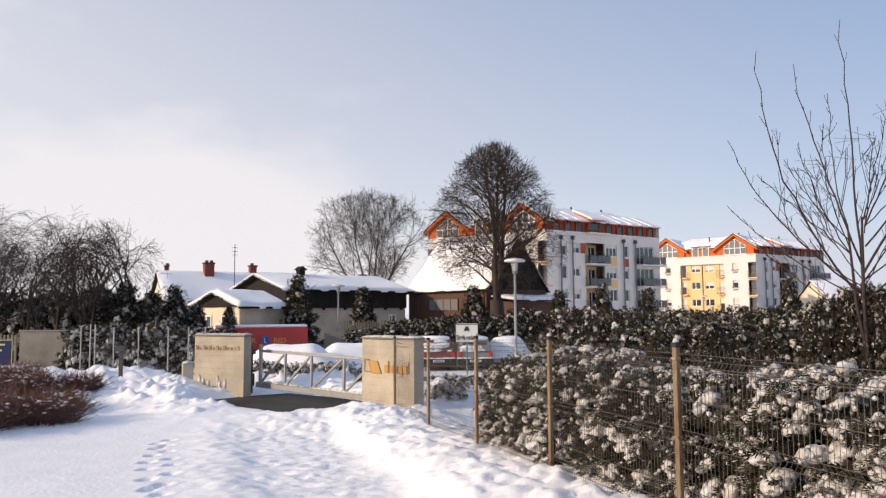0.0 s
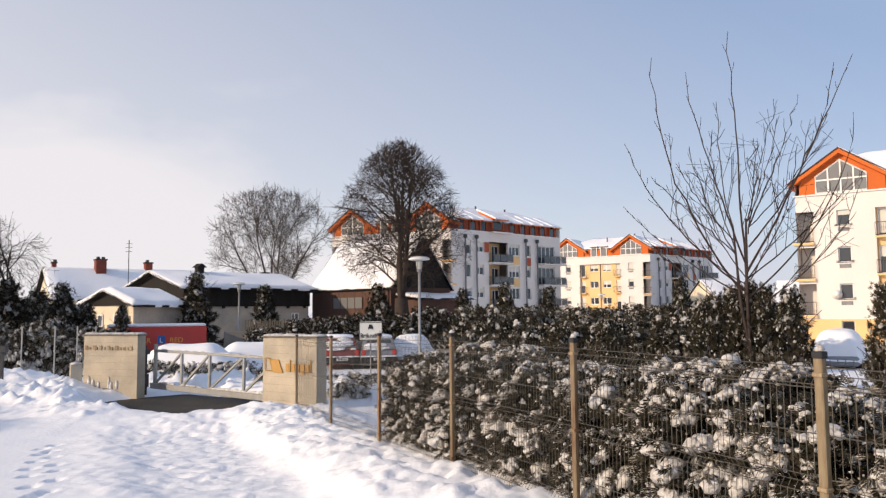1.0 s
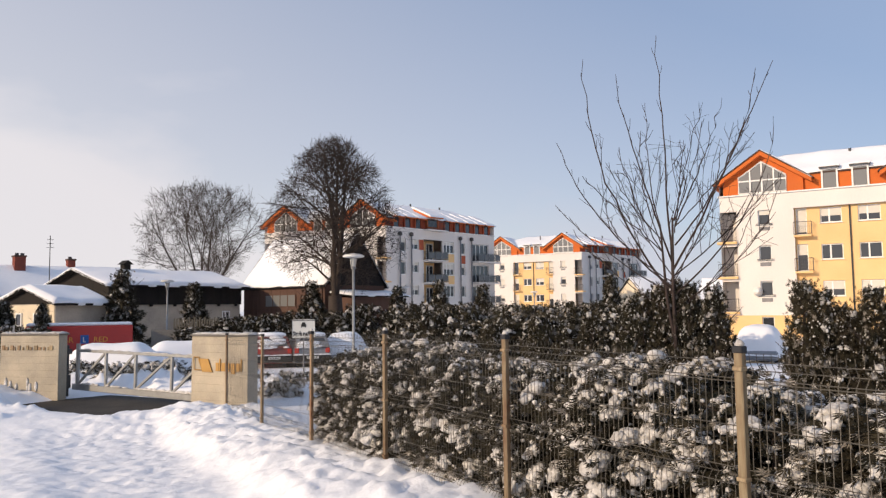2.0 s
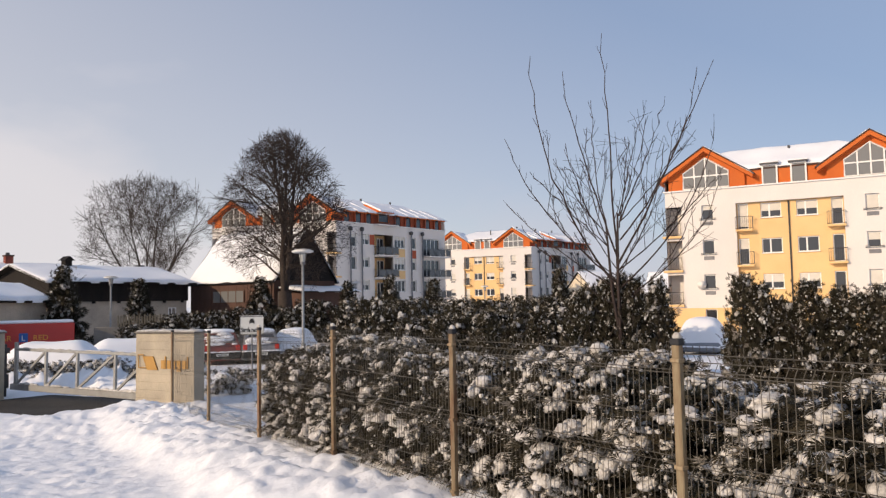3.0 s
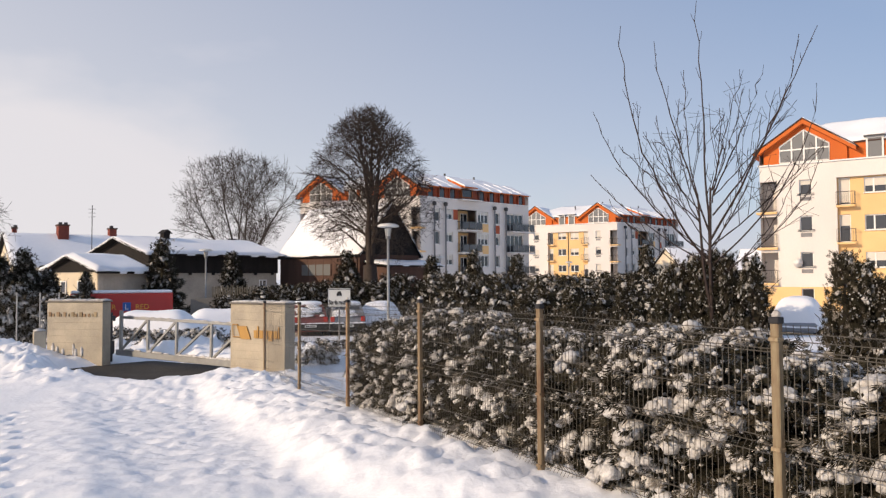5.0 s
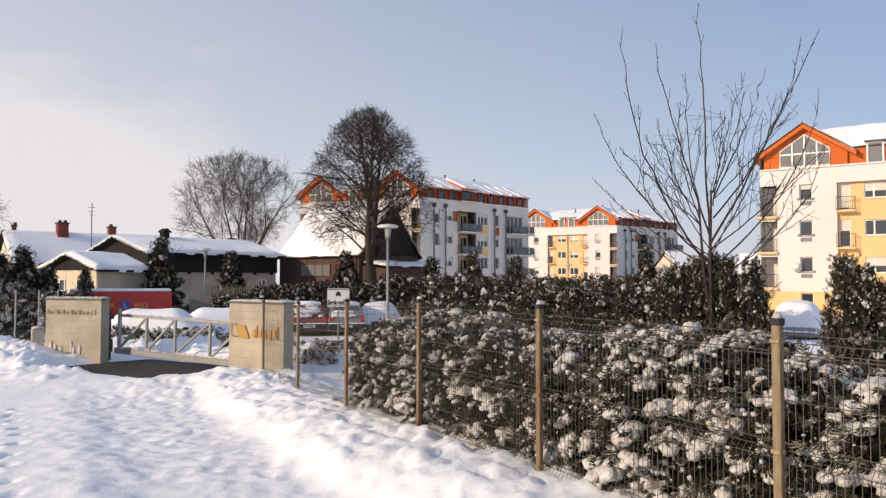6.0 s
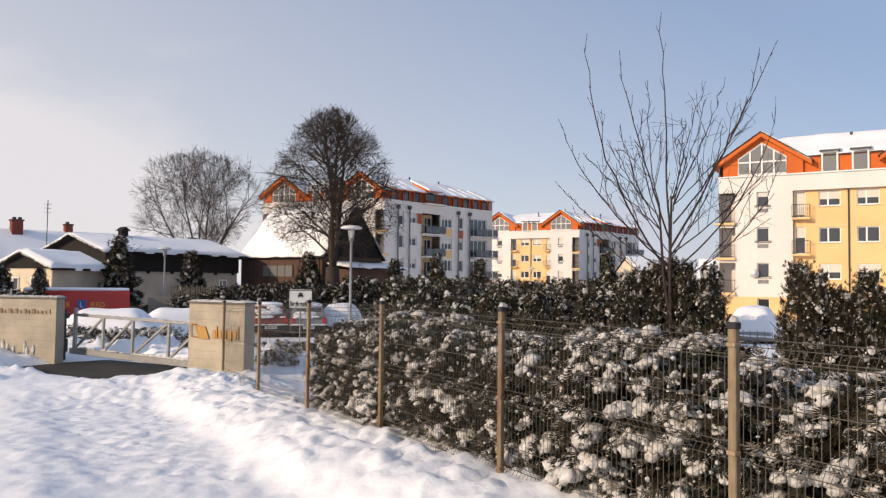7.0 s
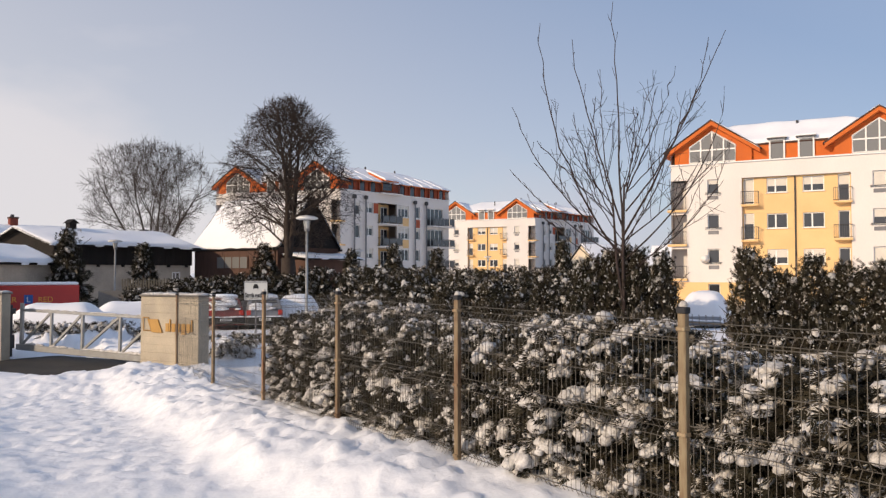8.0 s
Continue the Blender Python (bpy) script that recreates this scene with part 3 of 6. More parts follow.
def window_parts(parent, m, w, h, leaves=2, blind=0.0, sill=True, arch=None):
    """A window in a recess: plastic frame with leaves, panes, a blind and a sill."""
    key = ("win", round(w, 2), round(h, 2), leaves)
    if key not in _cache:
        t = 0.07
        bars = [w * i / leaves if leaves != 2 else w * 0.42 for i in range(1, leaves)]
        xs = [0, t] + [e for x in bars for e in (x - 0.055, x + 0.055)] + [w - t, w]
        f = lattice(xs, [0, t, h - t, h], 0.0, 0.07)
        g = Mesh().box(t * 0.6, 0.03, t * 0.6, w - t * 0.6, 0.05, h - t * 0.6)
        _cache[key] = (f.data("window", FRAME_WHITE), g.data("pane", GLASS))
    fr, gl = _cache[key]
    win = part("window", fr, None, parent, "", m)
    part("pane", gl, None, win)
    if blind:
        part("blind", Mesh().box(0.075, 0.018, h * (1 - blind), w - 0.075, 0.026, h - 0.07), BLIND, win, "pale roller blind")
    if sill:
        part("sill", Mesh().box(-0.06, -0.22, -0.05, w + 0.06, 0.0, -0.003), FRAME_WHITE, win)
    return win


def lattice(xs, zs, y0, y1):
    """A frame in one piece: every second cell of the grid, across and up, is an open light."""
    m = Mesh()
    nx, nz = len(xs), len(zs)
    for y in (y0, y1):
        m.v.extend((x, y, z) for z in zs for x in xs)

    def full(i, j):
        return 0 <= i < nx - 1 and 0 <= j < nz - 1 and not (i % 2 and j % 2)
    n = nx * nz
    for j in range(nz - 1):
        for i in range(nx - 1):
            if not full(i, j):
                continue
            a, b, c, d = j * nx + i, j * nx + i + 1, (j + 1) * nx + i + 1, (j + 1) * nx + i
            m.f += [(a, b, c, d), (a + n, d + n, c + n, b + n)]
            for e, g, di, dj in ((a, b, 0, -1), (b, c, 1, 0), (c, d, 0, 1), (d, a, -1, 0)):
                if not full(i + di, j + dj):
                    m.f.append((g, e, e + n, g + n))
    m.mi = [0] * len(m.f)
    return m


def wall_with(length, z0, z1, openings, depth=0.2):
    """Front face, with thickness, with real openings (u0, v0, u1, v1)."""
    m = Mesh()
    us = sorted({0.0, length, *(o[0] for o in openings), *(o[2] for o in openings)})
    vs = sorted({z0, z1, *(o[1] for o in openings), *(o[3] for o in openings)})
    for a, b in zip(us, us[1:]):
        for c, d in zip(vs, vs[1:]):
            cu, cv = (a + b) / 2, (c + d) / 2
            if any(o[0] < cu < o[2] and o[1] < cv < o[3] for o in openings):
                continue
            m.face([(a, 0, c), (b, 0, c), (b, 0, d), (a, 0, d)])
    for u0, v0, u1, v1 in openings:
        m.face([(u0, 0, v0), (u0, depth, v0), (u1, depth, v0), (u1, 0, v0)][::-1])
        m.face([(u0, 0, v1), (u1, 0, v1), (u1, depth, v1), (u0, depth, v1)][::-1])
        m.face([(u0, 0, v0), (u0, 0, v1), (u0, depth, v1), (u0, depth, v0)][::-1])
        m.face([(u1, 0, v0), (u1, depth, v0), (u1, depth, v1), (u1, 0, v1)][::-1])
    return m


def railing(parent, m, w, d, h=1.0, kind="bars"):
    """A balcony guard round a projecting slab: rails and upright bars."""
    key = ("rail", round(w, 2), round(d, 2), kind)
    if key not in _cache:
        r = Mesh()
        for z in (0.08, h):
            r.tube([(0, 0, z), (0, -d, z), (w, -d, z), (w, 0, z)], 0.022, 4)
        n = max(4, int(w / 0.13))
        for i in range(n + 1):
            r.tube([(w * i / n, -d, 0.08), (w * i / n, -d, h)], 0.009, 3)
        for i in range(1, max(2, int(d / 0.13))):
            y = -d * i / max(2, int(d / 0.13))
            for x in (0, w):
                r.tube([(x, y, 0.08), (x, y, h)], 0.009, 3)
        _cache[key] = r.data("railing", METAL_DARK)
    return part("railing", _cache[key], None, parent, "", m)


def gable_window(parent, m, w, h):
    """The white fan window in a gable: four lights above, four below, under a pitched head."""
    f, g = Mesh(), Mesh()
    lo = h * 0.40
    side = h * 0.52
    t = 0.11
    pts = [(0, 0), (w, 0), (w, side), (w / 2, h), (0, side)]
    f.tube([(x, 0, z) for x, z in pts + pts[:1]], t * 0.6, 4)
    g.face([(x, 0.02, z) for x, z in pts])
    win = part("window", f, FRAME_WHITE, parent, "white pitched-head gable window", m)
    part("pane", g, GLASS_PALE, win)
    part("transom", Mesh().box(0, -0.05, lo - t / 2, w, 0.05, lo + t / 2), FRAME_WHITE, win)
    for q in (0.25, 0.5, 0.75):
        top = side + (h - side) * (1 - abs(q - 0.5) * 2)
        part("mullion", Mesh().box(w * q - t / 2, -0.053, 0, w * q + t / 2, 0.053, top), FRAME_WHITE, win)
    return win


def dormer(parent, m, w, h, d, wallmat, glass=GLASS_PALE):
    """A small roof dormer with a window and a snowy lid."""
    dm = part("dormer", Mesh().box(0, 0, 0, 0.12, d, h).box(w - 0.12, 0, 0, w, d, h).box(0.12, 0.15, 0, w - 0.12, d, h).box(0.12, 0, h - 0.12, w - 0.12, 0.15, h), wallmat, parent, "", m)
    part("dormer_roof", Mesh().box(-0.12, -0.25, h, w + 0.12, d, h + 0.07), METAL_DARK, dm)
    part("snow", Mesh().box(-0.14, -0.12, h + 0.07, w + 0.16, d + 0.6, h + 0.24, bevel=0.07), SNOW_ROOF, dm)
    part("window", Mesh().box(0.14, 0.06, 0.04, w - 0.14, 0.12, h - 0.14), glass, dm)
    return dm


def shed_dormer(parent, m, w, d, wallmat):
    """A dormer under a raking lid that oversails its window, with snow on the lid."""
    lo, hi, over = 1.42, 1.42 + 0.42 * d, 0.8
    side = [(0.0, 0.0), (d, 0.0), (d, hi), (0.0, lo)]
    dm = part("dormer", Mesh().prism(side, 0.0, 0.13, axis="x").prism(side, w - 0.13, w, axis="x").box(0.13, 0.2, 0, w - 0.13, 0.3, lo), wallmat, parent, "", m)
    part("window", Mesh().box(0.15, 0.10, 0.06, w - 0.15, 0.16, lo - 0.06), GLASS, dm)
    lid = [(-over, lo - 0.42 * over), (d, hi), (d, hi + 0.09), (-over, lo - 0.42 * over + 0.09)]
    part("dormer_roof", Mesh().prism(lid, -0.16, w + 0.16, axis="x"), PLASTER_ORANGE, dm, "orange boxed eaves")
    snow = [(-over + 0.12, lo - 0.42 * over + 0.15), (d + 0.3, hi + 0.22), (d + 0.3, hi + 0.45), (-over + 0.3, lo - 0.42 * over + 0.42), (-over + 0.14, lo - 0.42 * over + 0.3)]
    part("snow", Mesh().prism(snow, -0.12, w + 0.12, axis="x"), SNOW_ROOF, dm)
    return dm


def slab_between(m, a, b, c, d, t, mi=0):
    """A slab of thickness t over the quad a b c d (counter-clockwise from above)."""
    q = [Vector(p) for p in (a, b, c, d)]
    n = (q[1] - q[0]).cross(q[3] - q[0]).normalized() * t
    top = [p + n for p in q]
    m.face(q[::-1], mi).face(top, mi)
    for i in range(4):
        j = (i + 1) % 4
        m.face([q[i], q[j], top[j], top[i]], mi)


def snow_sheet(a, b, c, d, t, rng, nu=26, nv=12, ragged=0.12):
    """Snow lying on the pitch a b c d: uneven thickness, ragged lower edge a-b."""
    a, b, c, d = (Vector(p) for p in (a, b, c, d))
    n = (b - a).cross(d - a).normalized()
    m = Mesh()
    off = rng.random() * 50
    for j in range(nv + 1):
        for i in range(nu + 1):
            u, v = i / nu, j / nv
            p = (a * (1 - u) + b * u) * (1 - v) + (d * (1 - u) + c * u) * v
            e = min(u, 1 - u, v, 1 - v)
            th = t * (0.75 + 0.5 * noise.noise(p * 0.5 + Vector((off, 0, 0)))) * (0.25 + 0.75 * smooth_step(0, 0.06, e))
            q = p + n * th
            if j == 0:
                q += (a - d).normalized() * ragged * noise.noise(Vector((p.x * 1.3 + off, p.y * 1.3, 0)))
            m.v.append(tuple(q))
    for j in range(nv):
        for i in range(nu):
            k = j * (nu + 1) + i
            m.f.append((k, k + 1, k + nu + 2, k + nu + 1))
            m.mi.append(0)
    edge = [i for i in range(nu + 1)] + [j * (nu + 1) + nu for j in range(1, nv + 1)] + [nv * (nu + 1) + i for i in range(nu - 1, -1, -1)] + [j * (nu + 1) for j in range(nv - 1, 0, -1)]
    k = len(m.v)
    for e in edge:
        m.v.append(tuple(Vector(m.v[e]) - n * (t * 0.5)))
    for i in range(len(edge)):
        j = (i + 1) % len(edge)
        m.f.append((edge[j], edge[i], k + i, k + j))
        m.mi.append(0)
    return m


def front_facade(ob, L, V, rng):
    """The gabled street front: corner loggias, window columns and a yellow bay with french balconies."""
    G = 0.0
    rows = [V - 1.25 - 2.78 * i for i in range(4)]
    ops = []
    for i, top in enumerate(rows):
        for x in (2.85, L - 3.75):
            ops.append((x, top - 1.2, x + 0.9, top))
    bay = (5.45, 1.15, L - 5.15, V - 1.25)
    logs = []
    for top in rows[:4]:
        logs.append((0.0, top - 2.35, 1.25, top + 0.02))
        logs.append((L - 1.25, top - 2.35, L, top + 0.02))
    wall = part("wall", wall_with(L, 1.15, V, [o for o in ops if o[1] > 1.2] + [bay] + [g for g in logs if g[1] > 1.2], 0.25), PLASTER, ob)
    base_ops = [(o[0], max(o[1], 0.1), o[2], o[3]) for o in ops if o[1] <= 1.2 and o[3] < 1.15]
    part("base_wall", wall_with(L, -2.0, 1.147, base_ops, 0.25), PLASTER_YELLOW, ob, "yellow-rendered ground floor")
    part("cornice", Mesh().box(-0.12, -0.14, V - 0.02, L + 0.12, 0.4, V + 0.09, bevel=0.02), FRAME_WHITE, ob)
    for o in ops:
        if o[3] < 1.15 and o[1] <= 1.2:
            window_parts(ob, pose(o[0], 0.16, o[1]), o[2] - o[0], o[3] - o[1], 1, 0.0)
            continue
        if o[1] <= 1.2:
            continue
        window_parts(ob, pose(o[0], 0.16, o[1] + 0.02), o[2] - o[0], o[3] - o[1] - 0.04, 1, rng.choice((0.0, 0.3, 0.5, 0.95, 0.9)))
        r = Mesh()
        for z in (0.0, 0.1):
            r.tube([(-0.15, -0.02, z), (-0.15, -0.1, z), (1.05, -0.1, z), (1.05, -0.02, z)], 0.02, 4)
        part("window_guard", r, METAL_DARK, ob, "", pose(o[0], 0, o[1] + 0.02))
        part("spandrel", Mesh().box(0.05, -0.012, -0.42, 0.85, 0.0, -0.12), METAL_GREY, ob, "grey panel below the window", pose(o[0], 0, o[1]))
    # the yellow bay, set back
    bw = bay[2] - bay[0]
    rec = 0.35
    bo = []
    for top in rows[:3]:
        bo += [(1.78, top - 1.25, 3.26, top - 0.08), (bw - 3.26, top - 1.25, bw - 1.78, top - 0.08), (0.08, top - 2.1, 0.86, top - 0.02), (bw - 0.86, top - 2.1, bw - 0.08, top - 0.02)]
    part("bay_wall", wall_with(bw, 1.15, V - 1.25, bo, 0.2), PLASTER_YELLOW, ob, "yellow-rendered bay", pose(bay[0], rec, 0))
    for k, o in enumerate(bo):
        two = o[2] - o[0] > 1
        window_parts(ob, pose(bay[0] + o[0], rec + 0.1, o[1] + 0.01), o[2] - o[0], o[3] - o[1] - 0.02, 2 if two else 1, rng.choice((0, 0, 0.4, 0.55, 0.8)) if two else rng.choice((0.0, 0.4, 0.9)), two)
        if not two:
            x0 = bay[0] + o[0] - 0.12 if o[0] < 1 else bay[0] + o[0] - 0.3
            part("balcony_slab", Mesh().box(0, -0.65, -0.14, 1.25, 0.0, 0.0, bevel=0.01), PLASTER_YELLOW, ob, "", pose(x0, rec - 0.003, o[1] - 0.02))
            railing(ob, pose(x0, rec, o[1] - 0.02), 1.25, 0.62)
    part("downpipe", Mesh().tube([(bay[0] + bw / 2, rec - 0.07, 0.0), (bay[0] + bw / 2, rec - 0.07, V - 1.3)], 0.06, 6), METAL_DARK, ob)
    # corner loggias
    for top in rows[:4]:
        for x in (0.0, L - 1.25):
            if top - 2.35 <= 1.2:
                continue
            part("loggia_wall", Mesh().box(0.02, 1.3, top - 2.35, 1.23, 1.4, top), PLASTER, ob, "", pose(x, 0, 0))
            part("loggia_floor", Mesh().box(-0.25 if x == 0 else 0.0, -0.3, top - 2.55, 1.25 if x == 0 else 1.5, 1.3, top - 2.37, bevel=0.01), PLASTER_YELLOW, ob, "", pose(x, 0, 0))
            railing(ob, pose(x - 0.2 if x == 0 else x, -0.02, top - 2.37), 1.4, 0.25)
    # attic with two gables
    part("attic_wall", Mesh().box(0.35, 0.35, V + 0.09, L - 0.35, 0.6, V + 1.42), PLASTER_ORANGE, ob, "orange-rendered attic")
    rng2 = random.Random(int(V * 100))
    for gc in (3.25, L - 3.25):
        hw, eave, peak = 3.6, V + 1.0, V + 3.4
        g = part("gable", Mesh().prism([(gc - 2.95, V + 0.09), (gc + 2.95, V + 0.09), (gc + 2.95, V + 1.35), (gc, peak - 0.28), (gc - 2.95, V + 1.35)], 0.12, 0.34), PLASTER_ORANGE, ob, "orange gable")
        gable_window(ob, pose(gc - 1.75, 0.08, V + 0.16), 3.5, 2.45)
        for s in (-1, 1):
            m = Mesh()
            x0, x1 = gc, gc + s * hw
            e = V + 0.95
            for y0, y1, zt in ((-0.42, 5.0, 0.0),):
                poly = [(x0, peak), (x1, e), (x1, e - 0.30), (x0, peak - 0.34)]
                m.prism(poly if s < 0 else poly[::-1], y0, y1)
            part("verge", m, PLASTER_ORANGE, g, "orange boxed roof edge")
            m = Mesh()
            poly = [(x0, peak + 0.10), (x1 + s * 0.12, e + 0.06), (x1 + s * 0.12, e), (x0, peak + 0.004)]
            m.prism(poly if s < 0 else poly[::-1], -0.5, 5.0)
            part("gable_roof", m, TILE_DARK, g, "dark roof tiles")
            sl = snow_sheet(*((p if s > 0 else p) for p in ([(x1, -0.3, e + 0.08), (x1, 5.0, e + 0.08), (x0, 5.0, peak + 0.11), (x0, -0.3, peak + 0.11)] if s > 0 else [(x1, 5.0, e + 0.08), (x1, -0.3, e + 0.08), (x0, -0.3, peak + 0.11), (x0, 5.0, peak + 0.11)])), 0.16, rng2, 14, 10, 0.05)
            part("snow", sl, SNOW_ROOF, g, smooth=True)
    for x in (7.45, L - 8.7):
        dormer(ob, pose(x, 0.2, V + 0.1), 1.15, 1.55, 2.0, FRAME_WHITE)
    part("vent_pipe", Mesh().tube([(9.3, 3.2, V + 2.6), (9.3, 3.2, V + 3.5)], 0.1, 8), METAL_DARK, ob)


def side_facade(ob, F, L, V, rng):
    """The long garden side: balconies, loggias, standpipes and dormers above the cornice."""
    def at(x, y, z):
        return F @ pose(x, y, z)
    rows = [V - 1.25 - 2.78 * i for i in range(4)]
    ops, wins = [], []
    for top in rows:
        if top - 1.6 < -1.5:
            continue
        for u, w, h in ((2.4, 0.85, 1.55), (4.25, 1.2, 1.25), (9.95, 1.95, 1.45), (13.25, 0.8, 1.45)):
            o = (u, top - h, u + w, top)
            ops.append(o)
            wins.append(o)
        ops.append((6.3, top - 2.45, 9.7, top + 0.1))
        ops.append((15.5, top - 2.3, L - 1.2, top))
    part("wall", wall_with(L, -2.0, V, ops, 0.25), PLASTER, ob, "", F)
    part("cornice", Mesh().box(0.13, -0.14, V - 0.02, L + 0.1, 0.4, V + 0.09, bevel=0.02), FRAME_WHITE, ob, "", F)
    for o in wins:
        window_parts(ob, at(o[0], 0.16, o[1] + 0.01), o[2] - o[0], o[3] - o[1] - 0.02, 3 if o[2] - o[0] > 1.5 else (2 if o[2] - o[0] > 1 else 1), rng.choice((0, 0, 0.3, 0.5)))
    for i, top in enumerate(rows):
        if top - 2.45 < -1.9:
            continue
        z = top - 2.45
        part("loggia_wall", Mesh().box(6.3, 1.5, z, 9.7, 1.6, top + 0.1), PLASTER_YELLOW, ob, "", F)
        window_parts(ob, at(6.7, 1.42, z + 0.1), 1.0, 2.1, 1, 0.0, False)
        window_parts(ob, at(8.2, 1.42, z + 0.1), 1.2, 2.1, 2, 0.0, False)
        part("balcony_slab", Mesh().box(6.2, -0.95, z - 0.16, 9.8, 1.5, z, bevel=0.01), PLASTER, ob, "", F)
        railing(ob, at(6.2, 0, z), 3.6, 0.93)
        for x in (6.25, 7.45, 8.65):
            part("balcony_panel", Mesh().box(x, -0.90, z + 0.14, x + 1.1, -0.88, z + 0.92), SMOKED, ob, "smoked balcony infill", F)
        window_parts(ob, at(15.52, 0.16, top - 2.28), L - 1.2 - 15.52, 2.26, 4, 0.0, False)
        part("balcony_slab", Mesh().box(15.4, -1.15, top - 2.5, L, 0.0, top - 2.33, bevel=0.01), PLASTER, ob, "", F @ pose(0, -0.003, 0))
        railing(ob, at(15.4, 0, top - 2.33), L - 15.4, 1.12)
        for k in range(4):
            x = 15.5 + k * (L - 15.5) / 4
            part("balcony_panel", Mesh().box(x, -1.08, top - 2.2, x + (L - 15.5) / 4 - 0.1, -1.06, top - 1.4), SMOKED, ob, "smoked balcony infill", F)
    # coloured panels between windows
    for k, (u, w, col) in enumerate(((5.5, 0.8, PLASTER_RED), (9.95, 1.95, PLASTER_YELLOW), (13.25, 0.8, PLASTER_RED), (9.95, 1.95, PLASTER_YELLOW))):
        top = (rows[0], rows[0] - 1.55, rows[0] - 1.65, rows[1] - 1.55)[k]
        part("colour_panel", Mesh().box(u, -0.012, top - (1.25 if k == 0 else 1.05), u + w, -0.002, top), col, ob, "", F)
    for u in (2.05, 3.95, 12.85, 15.05):
        p = part("standpipe", Mesh().tube([(u, -0.28, -1.0), (u, -0.28, V - 0.85)], 0.10, 7), METAL_GREY, ob, "grey flue pipe", F)
        part("cowl", Mesh().tube([(u, -0.28, V - 0.95), (u, -0.28, V - 0.85), (u, -0.28, V - 0.55), (u, -0.28, V - 0.45)], [0.14, 0.26, 0.26, 0.12], 9), METAL_DARK, p, "dark round cowl")
    # attic
    part("attic_wall", Mesh().box(0.35, 0.4, V + 0.09, L - 0.3, 0.65, V + 1.42), PLASTER_RED, ob, "red-rendered attic", F)
    for u in (1.3, 3.2, 5.0, 10.3, 12.2, 14.2, 16.1, 18.0):
        shed_dormer(ob, at(u, 0.15, V + 0.1), 1.15, 2.3, PLASTER_RED)
    shed_dormer(ob, at(7.0, 0.0, V + 0.4), 2.0, 2.4, PLASTER_ORANGE)
    part("terrace_slab", Mesh().box(6.2, -0.95, V - 0.10, 9.8, -0.15, V + 0.06, bevel=0.01), PLASTER, ob, "", F)
    railing(ob, at(6.2, 0, V + 0.06), 3.6, 0.93)


def apartment(name_label, p, naz, L, V, side_dir=None, side_len=20.0, seed=1, depth=13.0):
    """One block: local x runs along the front, y inwards."""
    rng = random.Random(seed)
    a = radians(naz)
    ux, uy = math.cos(a), -math.sin(a)
    M = Matrix(((ux, -uy, 0, p[0]), (uy, ux, 0, p[1]), (0, 0, 1, 0), (0, 0, 0, 1)))
    ob = thing("apartment_building", M, name_label, "building", "white and orange apartment blocks")
    front_facade(ob, L, V, rng)
    if side_dir:
        sx, sy = side_dir
        d = Vector((sx * ux + sy * uy, sx * -uy + sy * ux)).normalized()
    else:
        d = Vector((0.0, 1.0))
    S = side_len
    F = Matrix(((d.x, -d.y, 0, L), (d.y, d.x, 0, 0), (0, 0, 1, 0), (0, 0, 0, 1)))
    if side_dir:
        side_facade(ob, F, S, V, rng)
    # unseen back and flank, and the pitched roof with its snow
    c0, c1, c2, c3 = Vector((0, 0)), Vector((L, 0)), Vector((L, 0)) + d * S, d * S
    m = Mesh()
    pairs = [(c2, c3), (c3, c0)] + ([] if side_dir else [(c1, c2)])
    for q, r in pairs:
        m.face([(q.x, q.y, -2), (r.x, r.y, -2), (r.x, r.y, V + 1.6), (q.x, q.y, V + 1.6)])
    m.face([(c0.x, c0.y + 0.6, V + 0.05), (c1.x, c1.y + 0.6, V + 0.05), (c2.x, c2.y, V + 0.05), (c3.x, c3.y, V + 0.05)])
    part("rear_wall", m, PLASTER, ob)
    e = 1.3
    r0 = c0 + d * (S * 0.3) + Vector((L * 0.24, 0))
    r1 = c1 + d * (S * 0.3) - Vector((L * 0.30, 0))
    r2 = c2 - d * (S * 0.1) - Vector((L * 0.30, 0))
    r3 = c3 - d * (S * 0.1) + Vector((L * 0.24, 0))
    hr = V + 3.55
    lo = [(c0.x - 0.3, c0.y + 0.25, V + e), (c1.x + 0.3, c1.y + 0.25, V + e), (c2.x + 0.3, c2.y, V + e), (c3.x - 0.3, c3.y, V + e)]
    hi = [(r.x, r.y, hr) for r in (r0, r1, r2, r3)]
    roof = Mesh()
    for i in range(4):
        j = (i + 1) % 4
        slab_between(roof, lo[i], lo[j], hi[j], hi[i], 0.1)
    roof.face(hi)
    rf = part("roof", roof, TILE_DARK, ob, "dark tiled roof under snow")
    for i in range(4):
        j = (i + 1) % 4
        q = [Vector(x) for x in (lo[i], lo[j], hi[j], hi[i])]
        part("snow", snow_sheet(q[0] + Vector((0, 0, 0.1)), q[1] + Vector((0, 0, 0.1)), q[2] + Vector((0, 0, 0.1)), q[3] + Vector((0, 0, 0.1)), 0.22, rng, 40, 10, 0.35), SNOW_ROOF, rf, smooth=True)
    if side_dir:
        for u in (2.5, 8.5, 14.0):
            part("vent_pipe", Mesh().tube([F @ Vector((u, 4.5, V + 2.8)), F @ Vector((u, 4.5, V + 3.9))], 0.12, 8), METAL_DARK, ob)
    return ob


